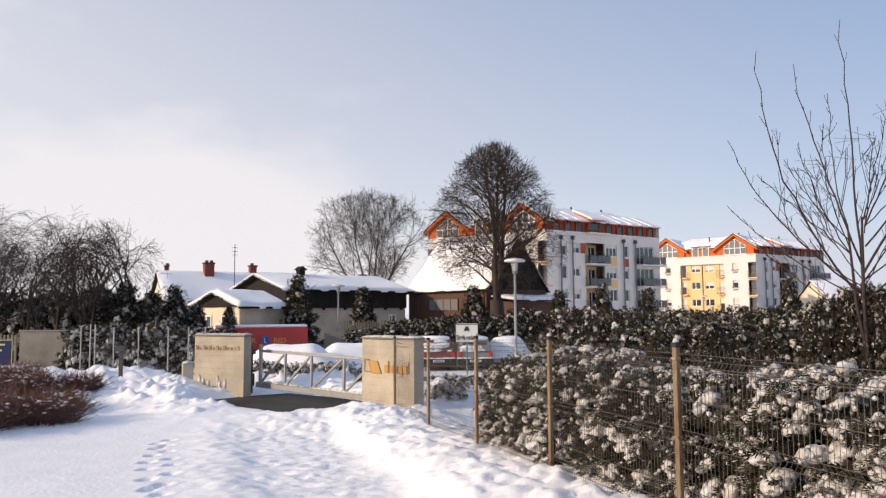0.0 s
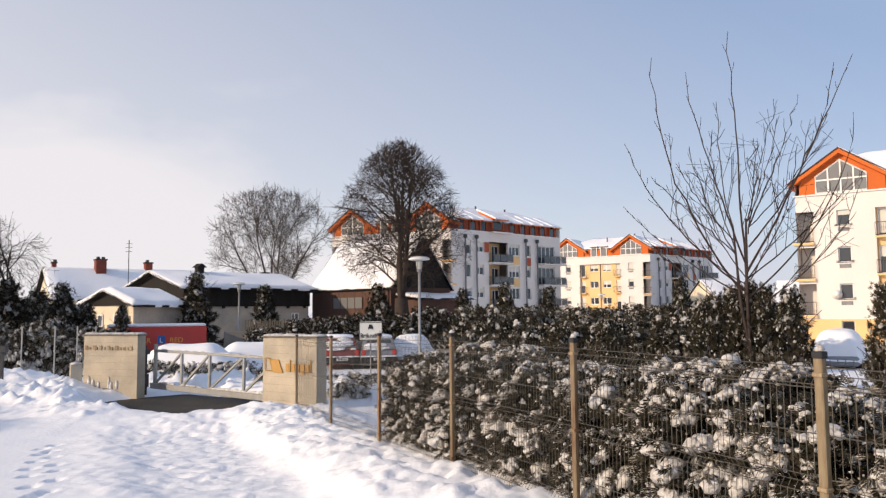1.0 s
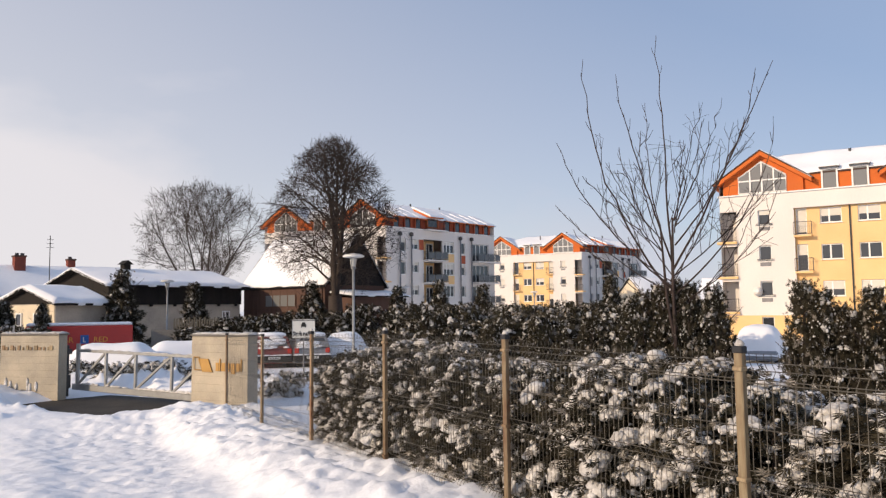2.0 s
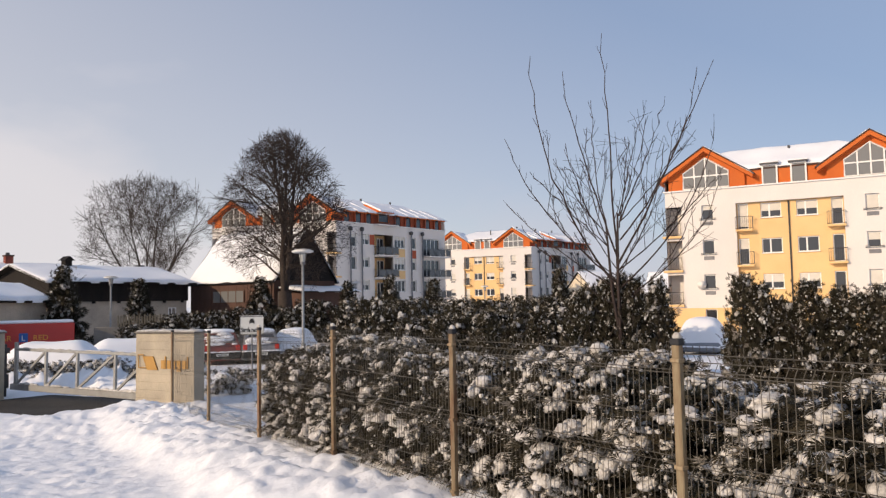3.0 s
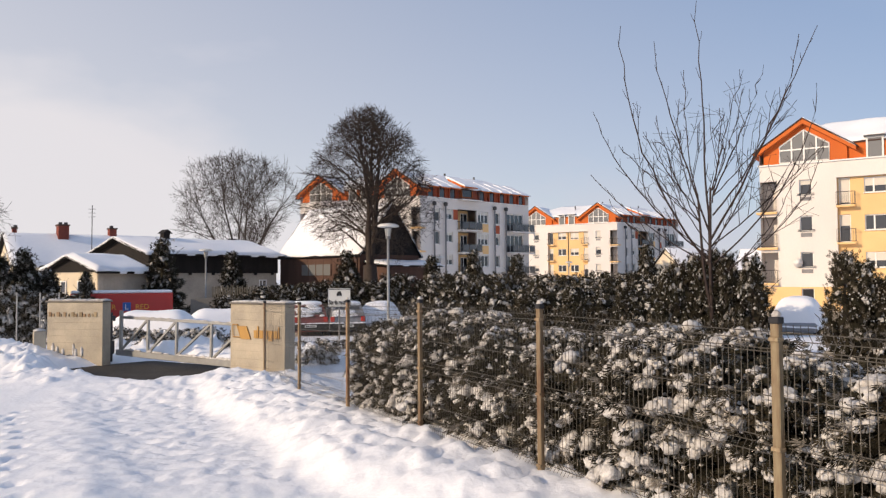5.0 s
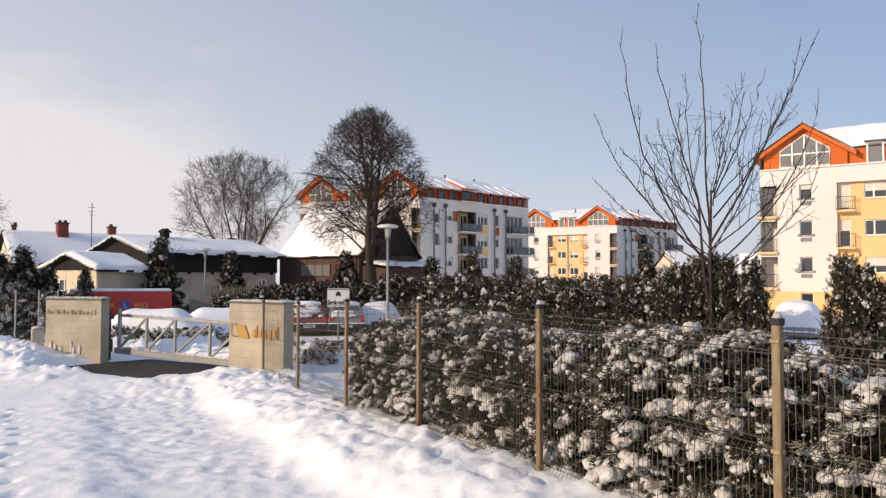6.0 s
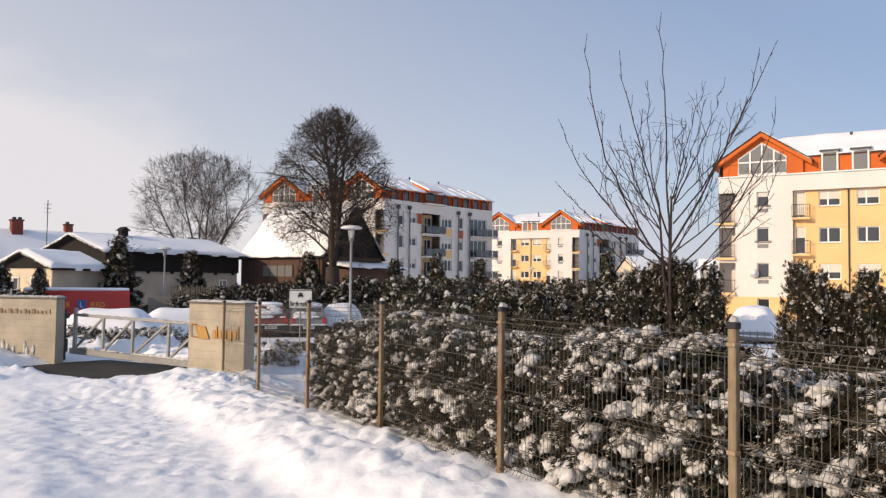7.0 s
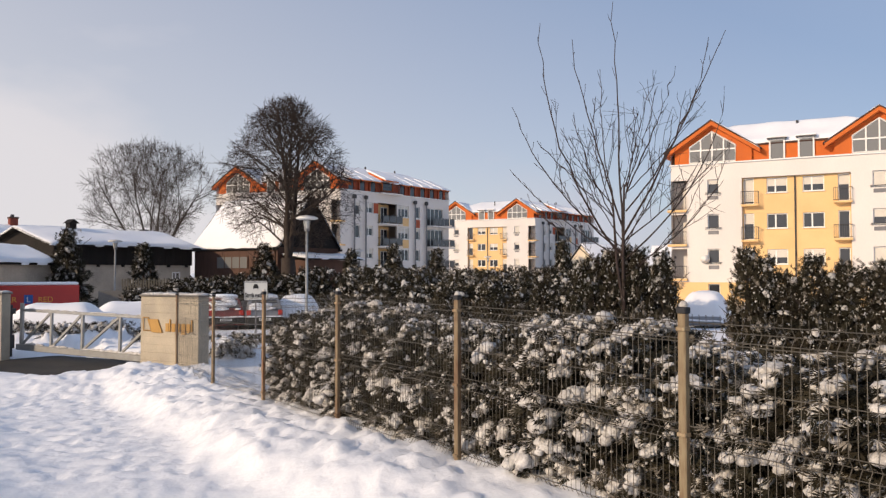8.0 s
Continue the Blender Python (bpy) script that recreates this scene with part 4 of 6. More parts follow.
block = apartment("white and yellow apartment block with orange gables, snowy roof, sunlit front", (34.70, 56.13), 43.5, 18.2, 10.62, None, 14.0, 1)
_d = part("satellite_dish", Mesh().tube([(0, -0.30, 0), (0, -0.20, 0), (0, -0.17, 0)], [0.36, 0.26, 0.05], 20), FRAME_WHITE, block, "white satellite dish", pose(2.6, 0, 3.05, 12, 0, 18), smooth=True)
part("dish_arm", Mesh().tube([(0, 0.02, -0.1), (0, -0.18, 0)], 0.025, 6), METAL_GREY, _d)
apartment("apartment block with balconies, orange attic and snow-laden roof", (12.18 - 17.9 * 0.788, 90.18 + 17.9 * 0.6157), 38.0, 17.9, 11.7, (0.819, 0.5736), 20.0, 2)
_f = 131 / 110.0
apartment("farther apartment block with orange gables and yellow bay", (41.32 * _f - 17.9 * 0.7547, 101.94 * _f + 17.9 * 0.656), 41.0, 17.9, 11.05, (0.819, 0.5736), 20.0, 3)


# ---- old houses and sheds ----
def plank_wall(L, z0, z1, board, rng, m=None, y=0.0):
    m = m or Mesh()
    x = 0.0
    while x < L - 0.01:
        w = min(board, L - x)
        d = rng.uniform(0.0, 0.025)
        m.box(x + 0.004, y - d, z0, x + w - 0.004, y + 0.06, z1 + rng.uniform(-0.02, 0.02))
        x += w
    return m


def local(Q, a):
    return pose(Q[0], Q[1], 0, 0, 0, a)


def gabled(name, Q, a, S, W, z0, eave, ridge, wallmat, gablemat, label, category, rng, snow=0.22, over=0.35, side="x"):
    """A house with its ridge along local x; its front wall along x, its end wall along y, at the corner Q."""
    ob = thing(name, local(Q, a), label, category)
    part("front_wall", Mesh().box(0.0, 0, z0, S, 0.2, eave), wallmat, ob)
    part("rear_wall", Mesh().box(0, W - 0.2, z0, S, W, eave), wallmat, ob)
    part("end_wall", Mesh().box(0.0, 0.2, z0, 0.2, W - 0.2, eave), wallmat, ob)
    part("end_wall", Mesh().box(S - 0.2, 0.2, z0, S, W - 0.2, eave), wallmat, ob)
    for x0, x1 in ((0.02, 0.18), (S - 0.18, S - 0.02)):
        part("gable", Mesh().prism([(0.0, eave + 0.004), (W, eave + 0.004), (W / 2, ridge - 0.05)], x0, x1, axis="x"), gablemat, ob)
    dz = (ridge - eave) / (W / 2) * over
    for s in (0, 1):
        r = Mesh()
        if s == 0:
            q = [(-over, -over, eave - dz), (S + over, -over, eave - dz), (S + over, W / 2, ridge), (-over, W / 2, ridge)]
        else:
            q = [(S + over, W + over, eave - dz), (-over, W + over, eave - dz), (-over, W / 2, ridge), (S + over, W / 2, ridge)]
        slab_between(r, *q, 0.12)
        rf = part("roof", r, WOOD_BLACK, ob, "dark roof boards under snow")
        q = [Vector(p) + Vector((0, 0, 0.11)) for p in q]
        part("snow", snow_sheet(*q, snow, rng, 40, 14, 0.18), SNOW_ROOF, rf, "thick roof snow", smooth=True)
    return ob


def chimney(ob, x, y, z0, z1, w, rng, pots=1):
    m = Mesh()
    z = z0
    while z < z1 - 0.05:
        m.box(x - w / 2, y - w / 2, z, x + w / 2, y + w / 2, z + 0.068).box(x - w / 2 + 0.012, y - w / 2 + 0.012, z + 0.068, x + w / 2 - 0.012, y + w / 2 - 0.012, z + 0.08)
        z += 0.08
    c = part("chimney", m, BRICK, ob, "weathered red brick chimney")
    part("chimney_crown", Mesh().box(x - w / 2 - 0.06, y - w / 2 - 0.06, z, x + w / 2 + 0.06, y + w / 2 + 0.06, z + 0.12, bevel=0.02), TILE_DARK, c)
    for i in range(pots):
        part("flue_pot", Mesh().box(x - w / 2 + 0.1 + i * w * 0.5, y - 0.12, z + 0.12, x - w / 2 + 0.32 + i * w * 0.5, y + 0.12, z + 0.3), METAL_DARK, c)


_rng = random.Random(21)
# old house with the big snowy roof
old = gabled("old_house", (-21.0, 59.0), 30.0, 11.0, 6.4, -0.8, 3.2, 5.5, CREAM_PLASTER, CREAM_PLASTER, "old cream house with wide snowy roof and brick chimneys", "house", _rng, 0.2, 0.3)
window_parts(old, pose(-0.02, 3.6, 3.2, 0, 0, -90), 0.55, 0.95, 1, 0, True)
chimney(old, 3.7, 2.6, 4.6, 6.25, 0.75, _rng, 2)
chimney(old, 7.5, 3.2, 5.3, 6.15, 0.55, _rng, 1)
chimney(old, -0.0 + 0.6, 3.6, 5.3, 5.95, 0.3, _rng, 1)
_m = thing("aerial_mast", pose(-16.9, 62.8, -0.7), "thin lattice aerial mast behind the snowy roof", "mast")
part("pole", Mesh().tube([(0, 0, 0), (0, 0, 8.5)], 0.035, 5), METAL_DARK, _m)
for _z in (7.6, 7.9, 8.2):
    part("rung", Mesh().tube([(-0.25, 0, _z), (0.25, 0, _z)], 0.015, 4), METAL_DARK, _m)
# long barn of tarred boards over a masonry base
barn = gabled("barn", (-11.15, 54.9), 42.0, 11.0, 7.6, 2.55, 3.85, 4.95, WOOD_BLACK, WOOD_BLACK, "long dark timber barn on weathered masonry under snow", "barn", _rng, 0.28, 0.5)
part("masonry_base", Mesh().box(0.03, 0.06, -0.9, 10.97, 0.25, 2.54).box(0.03, 0.25, -0.9, 0.25, 7.5, 2.54), OLD_PLASTER, barn, "patched pale masonry wall")
part("cladding", plank_wall(11.0, 2.5, 3.83, 0.22, _rng, y=-0.07), WOOD_BLACK, barn, "tarred vertical boards")
for _x in (1.2, 3.1, 5.0, 6.9, 8.8, 10.4):
    part("beam_end", Mesh().box(_x, -0.18, 2.36, _x + 0.14, 0.02, 2.5), WOOD_BLACK, barn)
for _x in (6.9, 9.3):
    window_parts(barn, pose(_x, 0.03, 1.15), 0.7, 0.85, 2)
part("vent_box", Mesh().box(3.1, 3.2, 4.8, 3.6, 3.7, 5.45), WOOD_BLACK, barn)
part("vent_lid", Mesh().prism([(2.95, 5.45), (3.75, 5.45), (3.35, 5.75)], 3.05, 3.85), WOOD_BLACK, barn)
part("vent_box", Mesh().box(9.2, 3.4, 4.8, 9.7, 3.9, 5.3), WOOD_BLACK, barn)
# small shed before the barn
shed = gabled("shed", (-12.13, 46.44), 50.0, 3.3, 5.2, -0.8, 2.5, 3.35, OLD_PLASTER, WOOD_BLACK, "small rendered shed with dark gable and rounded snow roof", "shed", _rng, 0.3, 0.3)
# only this end gets the paler cream: sunlight is put into its colour
part("end_render", Mesh().box(-0.03, 0.05, -0.8, -0.004, 5.15, 2.45), CREAM_PLASTER, shed, "cream end render with sunlight put into its colour")
for _y in (1.3, 2.9):
    window_parts(shed, pose(-0.10, _y + 0.5, 1.25, 0, 0, -90), 0.55, 0.75, 1)
part("shed_door", Mesh().box(-0.05, 0.25, -0.6, -0.034, 0.75, 1.9), WOOD_FENCE, shed, "brown plank door")
# low corrugated lean-to by the shed
_l = Mesh()
_n = 30
for _i in range(_n):
    _x0, _x1 = 4.6 * _i / _n, 4.6 * (_i + 1) / _n
    _c0, _c1 = 0.03 * math.sin(_i * 2.1), 0.03 * math.sin((_i + 1) * 2.1)
    _l.face([(_x0, 0, 0.95 + _c0), (_x1, 0, 0.95 + _c1), (_x1, 2.0, 1.4 + _c1), (_x0, 2.0, 1.4 + _c0)])
    _l.face([(_x0, 0, 0.91 + _c0), (_x0, 2.0, 1.36 + _c0), (_x1, 2.0, 1.36 + _c1), (_x1, 0, 0.91 + _c1)])
lean = thing("lean_to", pose(-12.6, 44.3, 0, 0, 0, 8), "low grey lean-to with corrugated snowy roof", "shed")
part("roof", _l, SNOW_ROOF, lean, "corrugated roof dusted with snow")
part("wall", Mesh().box(0.05, 0.1, -0.8, 4.5, 0.25, 0.9), OLD_PLASTER, lean)
# concrete yard wall and pickets behind the parked cars
yard = thing("yard_wall", pose(-6.0, 47.2, -0.8, 0, 0, 6), "grey concrete panel yard wall", "wall")
for _i in range(5):
    part("panel", Mesh().box(_i * 1.9 - 1.2, 0, 0, _i * 1.9 + 0.62, 0.08, 1.75, bevel=0.02), CONCRETE_OLD, yard)
    part("post", Mesh().box(_i * 1.9 + 0.62, -0.04, 0, _i * 1.9 + 0.7, 0.12, 1.85), CONCRETE_OLD, yard)
for _i in range(18):
    part("picket", Mesh().box(_i * 0.14, 0.1, 1.5, _i * 0.14 + 0.09, 0.13, 2.4 + 0.06 * math.sin(_i * 3.3)), WOOD_FENCE, yard)
# brown timber building with a steep snow roof; ridge runs away from its dark gable
bro = thing("brown_hall", local((3.25, 57.9), 40.0), "brown timber hall with steep snow-covered roof and dark gable", "building")
_S, _W, _E, _R = 9.4, 6.5, 3.85, 7.8
part("gable_wall", Mesh().box(0, 0, -0.8, _W, 0.2, _E), WOOD_BROWN, bro)
part("side_wall", Mesh().box(0, 0.2, -0.8, 0.2, _S, _E), WOOD_BROWN, bro)
part("cladding", plank_wall(_S - 0.2, -0.8, _E - 0.05, 0.18, _rng, y=0.0), WOOD_BROWN, bro, "brown vertical boards", pose(-0.07, _S, 0, 0, 0, -90))
part("side_wall", Mesh().box(_W - 0.2, 0.2, -0.8, _W, _S, _E), WOOD_BROWN, bro)
part("rear_wall", Mesh().box(0.2, _S - 0.2, -0.8, _W - 0.2, _S, _E), WOOD_BROWN, bro)
part("gable", Mesh().prism([(-0.1, _E), (_W + 0.1, _E), (_W / 2, _R - 0.03)], 0.02, 0.18), WOOD_BLACK, bro, "dark boarded gable")
_g = Mesh()
_k = 0
while _k * 0.2 < _W:
    _x = _k * 0.2
    _t = _E + (_R - _E) * (1 - abs(_x + 0.1 - _W / 2) / (_W / 2)) - 0.15
    if _t > _E:
        _g.box(_x + 0.006, -0.03, _E + 0.02, _x + 0.194, 0.015, _t)
    _k += 1
part("gable_cladding", _g, WOOD_BLACK, bro)
for _s in (0, 1):
    _q = [(-0.2, _S + 0.4, _E - 0.21), (-0.2, -0.25, _E - 0.21), (_W / 2, -0.25, _R), (_W / 2, _S + 0.4, _R)] if _s == 0 else [(_W + 0.2, -0.25, _E - 0.21), (_W + 0.2, _S + 0.4, _E - 0.21), (_W / 2, _S + 0.4, _R), (_W / 2, -0.25, _R)]
    _r = Mesh()
    slab_between(_r, *_q, 0.12)
    _rf = part("roof", _r, WOOD_BLACK, bro, "dark roof under snow")
    _q = [Vector(p) + Vector((0, 0, 0.12)) for p in _q]
    part("snow", snow_sheet(*_q, 0.2, _rng, 40, 20, 0.1), SNOW_ROOF, _rf, "thick smooth roof snow", smooth=True)
_w = part("window", Mesh().box(0, -0.03, 0, 3.5, 0.02, 0.85), GLASS_PALE, bro, "wide strip window", pose(-0.12, 6.6, 2.3, 0, 0, -90))
for _x in (-0.05, 0.85, 1.72, 2.6, 3.48):
    part("mullion", Mesh().box(_x, -0.05, -0.05, _x + 0.07, -0.032, 0.90), WOOD_BROWN, _w)
_lt = part("porch", Mesh().box(1.0, -2.0, -0.8, _W, -0.05, 2.9), WOOD_BROWN, bro, "low brown porch")
_q = [(0.4, -2.5, 2.9), (_W + 0.35, -2.5, 2.9), (_W + 0.35, -0.05, 3.25), (0.4, -0.05, 3.25)]
_r = Mesh()
slab_between(_r, *_q, 0.1)
part("porch_roof", _r, WOOD_BLACK, _lt)
part("snow", snow_sheet(*[Vector(p) + Vector((0, 0, 0.1)) for p in _q], 0.22, _rng, 24, 8, 0.1), SNOW_ROOF, _lt, "snow on the porch roof", smooth=True)
# far house roofs between the blocks
for _i, (_x, _y, _a, _S, _e, _r) in enumerate(((53.5, 107, 10, 9.0, 3.2, 6.3), (60.5, 104, -40, 8.0, 3.0, 6.0), (66.0, 98, 15, 8.0, 3.2, 5.8), (46.0, 92, -20, 8.0, 1.2, 3.8))):
    gabled("distant_house", (_x, _y), _a, _S, 8.0, -1.5, _e, _r, CREAM_PLASTER, CREAM_PLASTER, "distant house with snow-covered pitched roof", "house", _rng, 0.2, 0.3)


# ---- bare trees ----
def branch_tube(m, pts, r0, r1, n):
    k = len(pts) - 1
    m.tube(pts, [r0 + (r1 - r0) * i / k for i in range(k + 1)], n, caps=False)


def grow(wood, twig, p, d, r, length, level, depth, rng, inside, spread, up, droop, kids, leader=None, thin=0.006):
    """One limb and what grows from it, kept inside the crown's envelope."""
    seg = 4 if level < 2 else 3
    cut = False
    pts = [p.copy()]
    q, dd = p.copy(), d.copy()
    for i in range(seg):
        dd = (dd + Vector((rng.gauss(0, 0.11 if leader else 0.13), rng.gauss(0, 0.11 if leader else 0.13), rng.gauss(0, 0.08) + up * 0.12 - droop * 0.16 * level * (i + 1) / seg))).normalized()
        q = q + dd * (length / seg)
        pts.append(q.copy())
        if not inside(q) and (level > 0 or i > 1):
            cut = True
            break
    if len(pts) < 3:
        pts.append(q + dd * 0.1)
    last = level >= depth
    branch_tube(twig if level >= depth - 1 else wood, pts, max(r, thin), thin if cut else max(thin, r * (0.25 if last else (0.12 if leader else 0.5))), 7 if level == 0 else (5 if level < 3 else 3))
    if last:
        return
    n = kids[level]
    for i in range(n):
        f = 0.3 + 0.7 * (i + rng.random()) / n if level else (0.12 + 0.88 * (i + rng.random() * 0.7) / n if leader else 0.45 + 0.55 * (i + rng.random() * 0.7) / n)
        x = f * (len(pts) - 1)
        a = min(int(x), len(pts) - 2)
        o = pts[a].lerp(pts[a + 1], min(1.0, x - a))
        if level and not inside(o):
            continue
        ax = (pts[a + 1] - pts[a]).normalized()
        side = ax.cross(Vector((rng.gauss(0, 1), rng.gauss(0, 1), rng.gauss(0, 1)))).normalized()
        w = spread * rng.uniform(0.6, 1.25)
        kid = length * rng.uniform(0.55, 0.8)
        if level == 0 and leader:
            w = spread * (1.25 - 0.55 * f) * rng.uniform(0.85, 1.15)
            kid = leader(o) * rng.uniform(0.8, 1.15)
        nd = (ax * math.cos(w) + side * math.sin(w) + Vector((0, 0, up * 0.25))).normalized()
        grow(wood, twig, o, nd, max(0.007, r * ((0.46 - 0.28 * f if leader else 0.5) if level == 0 else 0.42) * rng.uniform(0.7, 1.05)), kid, level + 1, depth, rng, inside, spread, up, droop, kids, None, thin)


def bare_tree(loc, label, centre, radii, trunk_r, trunk_len, first, seed, depth, kids, spread, up, droop, twigmat, stems=1, lean=0.1, group="", leading=False, fork=0.0, profile=None, thin=0.006):
    rng = random.Random(seed)
    ob = thing("bare_tree", pose(*loc), label, "tree", group)
    c, R = Vector(centre), Vector(radii)

    def reach(z):
        """The crown's half width at height z, as a share of its greatest."""
        f = (z - c.z) / R.z
        return profile(0.5 + 0.5 * f) if profile else math.sqrt(max(0.0, 1 - f * f))

    def inside(q):
        e = q - c
        if profile:
            return abs(e.z) < R.z and math.hypot(e.x / R.x, e.y / R.y) < reach(q.z) * (1 + 0.30 * noise.noise(q * 0.55 + Vector((seed, 0, 0))))
        return (e.x / R.x) ** 2 + (e.y / R.y) ** 2 + (e.z / R.z) ** 2 < 1 + 0.55 * noise.noise(q * 0.45 + Vector((seed, 0, 0)))
    wood, twig = Mesh(), Mesh()
    if fork:
        branch_tube(wood, [Vector((0, 0, -0.3)), Vector((0.04, 0, 0.4)), Vector((0.06, 0, fork * 0.6)), Vector((0, 0, fork * 1.02))], trunk_r * 3.0, trunk_r * 2.0, 9)
    for s in range(stems):
        w = 6.283 * s / stems + rng.random()
        d = Vector((math.cos(w) * lean, math.sin(w) * lean, 1)).normalized()
        base = Vector((math.cos(w), math.sin(w), 0)) * (trunk_r * 0.7 if stems > 1 else 0)
        if fork:
            d = Vector((math.cos(w) * lean, math.sin(w) * lean, 1)).normalized() if s else Vector((0.03, 0, 1))
            base = Vector((0.0, 0.0, fork * (0.72 + 0.28 * s / stems)))
        grow(wood, twig, base, d, trunk_r, trunk_len, 0, depth, rng, inside, spread, up, droop, kids,
             (lambda o: R.x * max(0.22, reach(o.z)) * 1.05) if leading else None, thin)
    part("trunk", wood, BARK, ob, "dark trunk and limbs", smooth=True)
    part("crown", twig, twigmat, ob, "fine bare twigs")
    return ob




def spire(f):
    """Crown widest in its lower third, rounding in to a blunt tip."""
    return (0.32 + 0.68 * smooth_step(0.0, 0.42, f)) * max(0.0, 1 - max(0.0, (f - 0.40) / 0.60) ** 1.7) ** 0.65 if 0 <= f <= 1 else 0.0


def globe(f):
    return math.sqrt(max(0.0, 1 - (2 * f - 1) ** 2)) * (0.9 + 0.1 * f) if 0 <= f <= 1 else 0.0


bare_tree((3.75, 54, -0.7), "tall bare tree with dense crown of fine twigs, widest low down", (0.0, 0, 8.5), (4.6, 4.6, 6.15), 0.23, 11.2, 0, 21, 5, (19, 6, 5, 4, 2), 0.86, 0.24, 0.30, TWIG, 3, 0.17, "", True, 3.6, spire, 0.009)
bare_tree((-8.3, 91.6, -0.7), "broad bare tree with spreading rounded crown", (-0.5, 0, 11.0), (7.4, 7.4, 6.0), 0.19, 12.0, 0, 8, 5, (10, 6, 5, 4, 2), 0.72, 0.20, 0.12, TWIG_GREY, 5, 0.66, "", True, 3.4, globe, 0.012)
for _i, (_x, _y, _h, _w) in enumerate(((-20.3, 36.0, 6.9, 3.2), (-18.2, 36.5, 6.6, 3.0), (-16.2, 36.6, 6.3, 3.0), (-22.6, 36.5, 7.0, 3.2), (-24.5, 38.5, 6.5, 3.0))):
    bare_tree((_x, _y, -0.6), "bare fruit tree with arching drooping branches", (0.2, 0, _h * 0.62), (_w, _w, _h * 0.50), 0.10, 4.6, 0, 30 + _i, 4, (7, 6, 5, 4), 0.66, 0.42, 1.15, TWIG, 3, 0.5, "row of old fruit trees")
for _i, (_x, _y, _h) in enumerate(((-13.5, 100, 6.5), (-17, 104, 6.0), (-26, 90, 6.0), (-31, 84, 6.5), (2, 108, 7.0))):
    bare_tree((_x, _y, -0.7), "small distant bare tree above the roofs", (0, 0, _h * 0.6), (2.6, 2.6, _h * 0.45), 0.12, 3.0, 0, 60 + _i, 4, (6, 5, 4, 3), 0.7, 0.4, 0.0, TWIG_GREY, 2, 0.3, "distant trees")


SAPLING_BARK = mat("dark_young_bark", (0.028, 0.019, 0.017), (0.048, 0.032, 0.028), 0.7, scale=6, fine=40, bump=0.1)


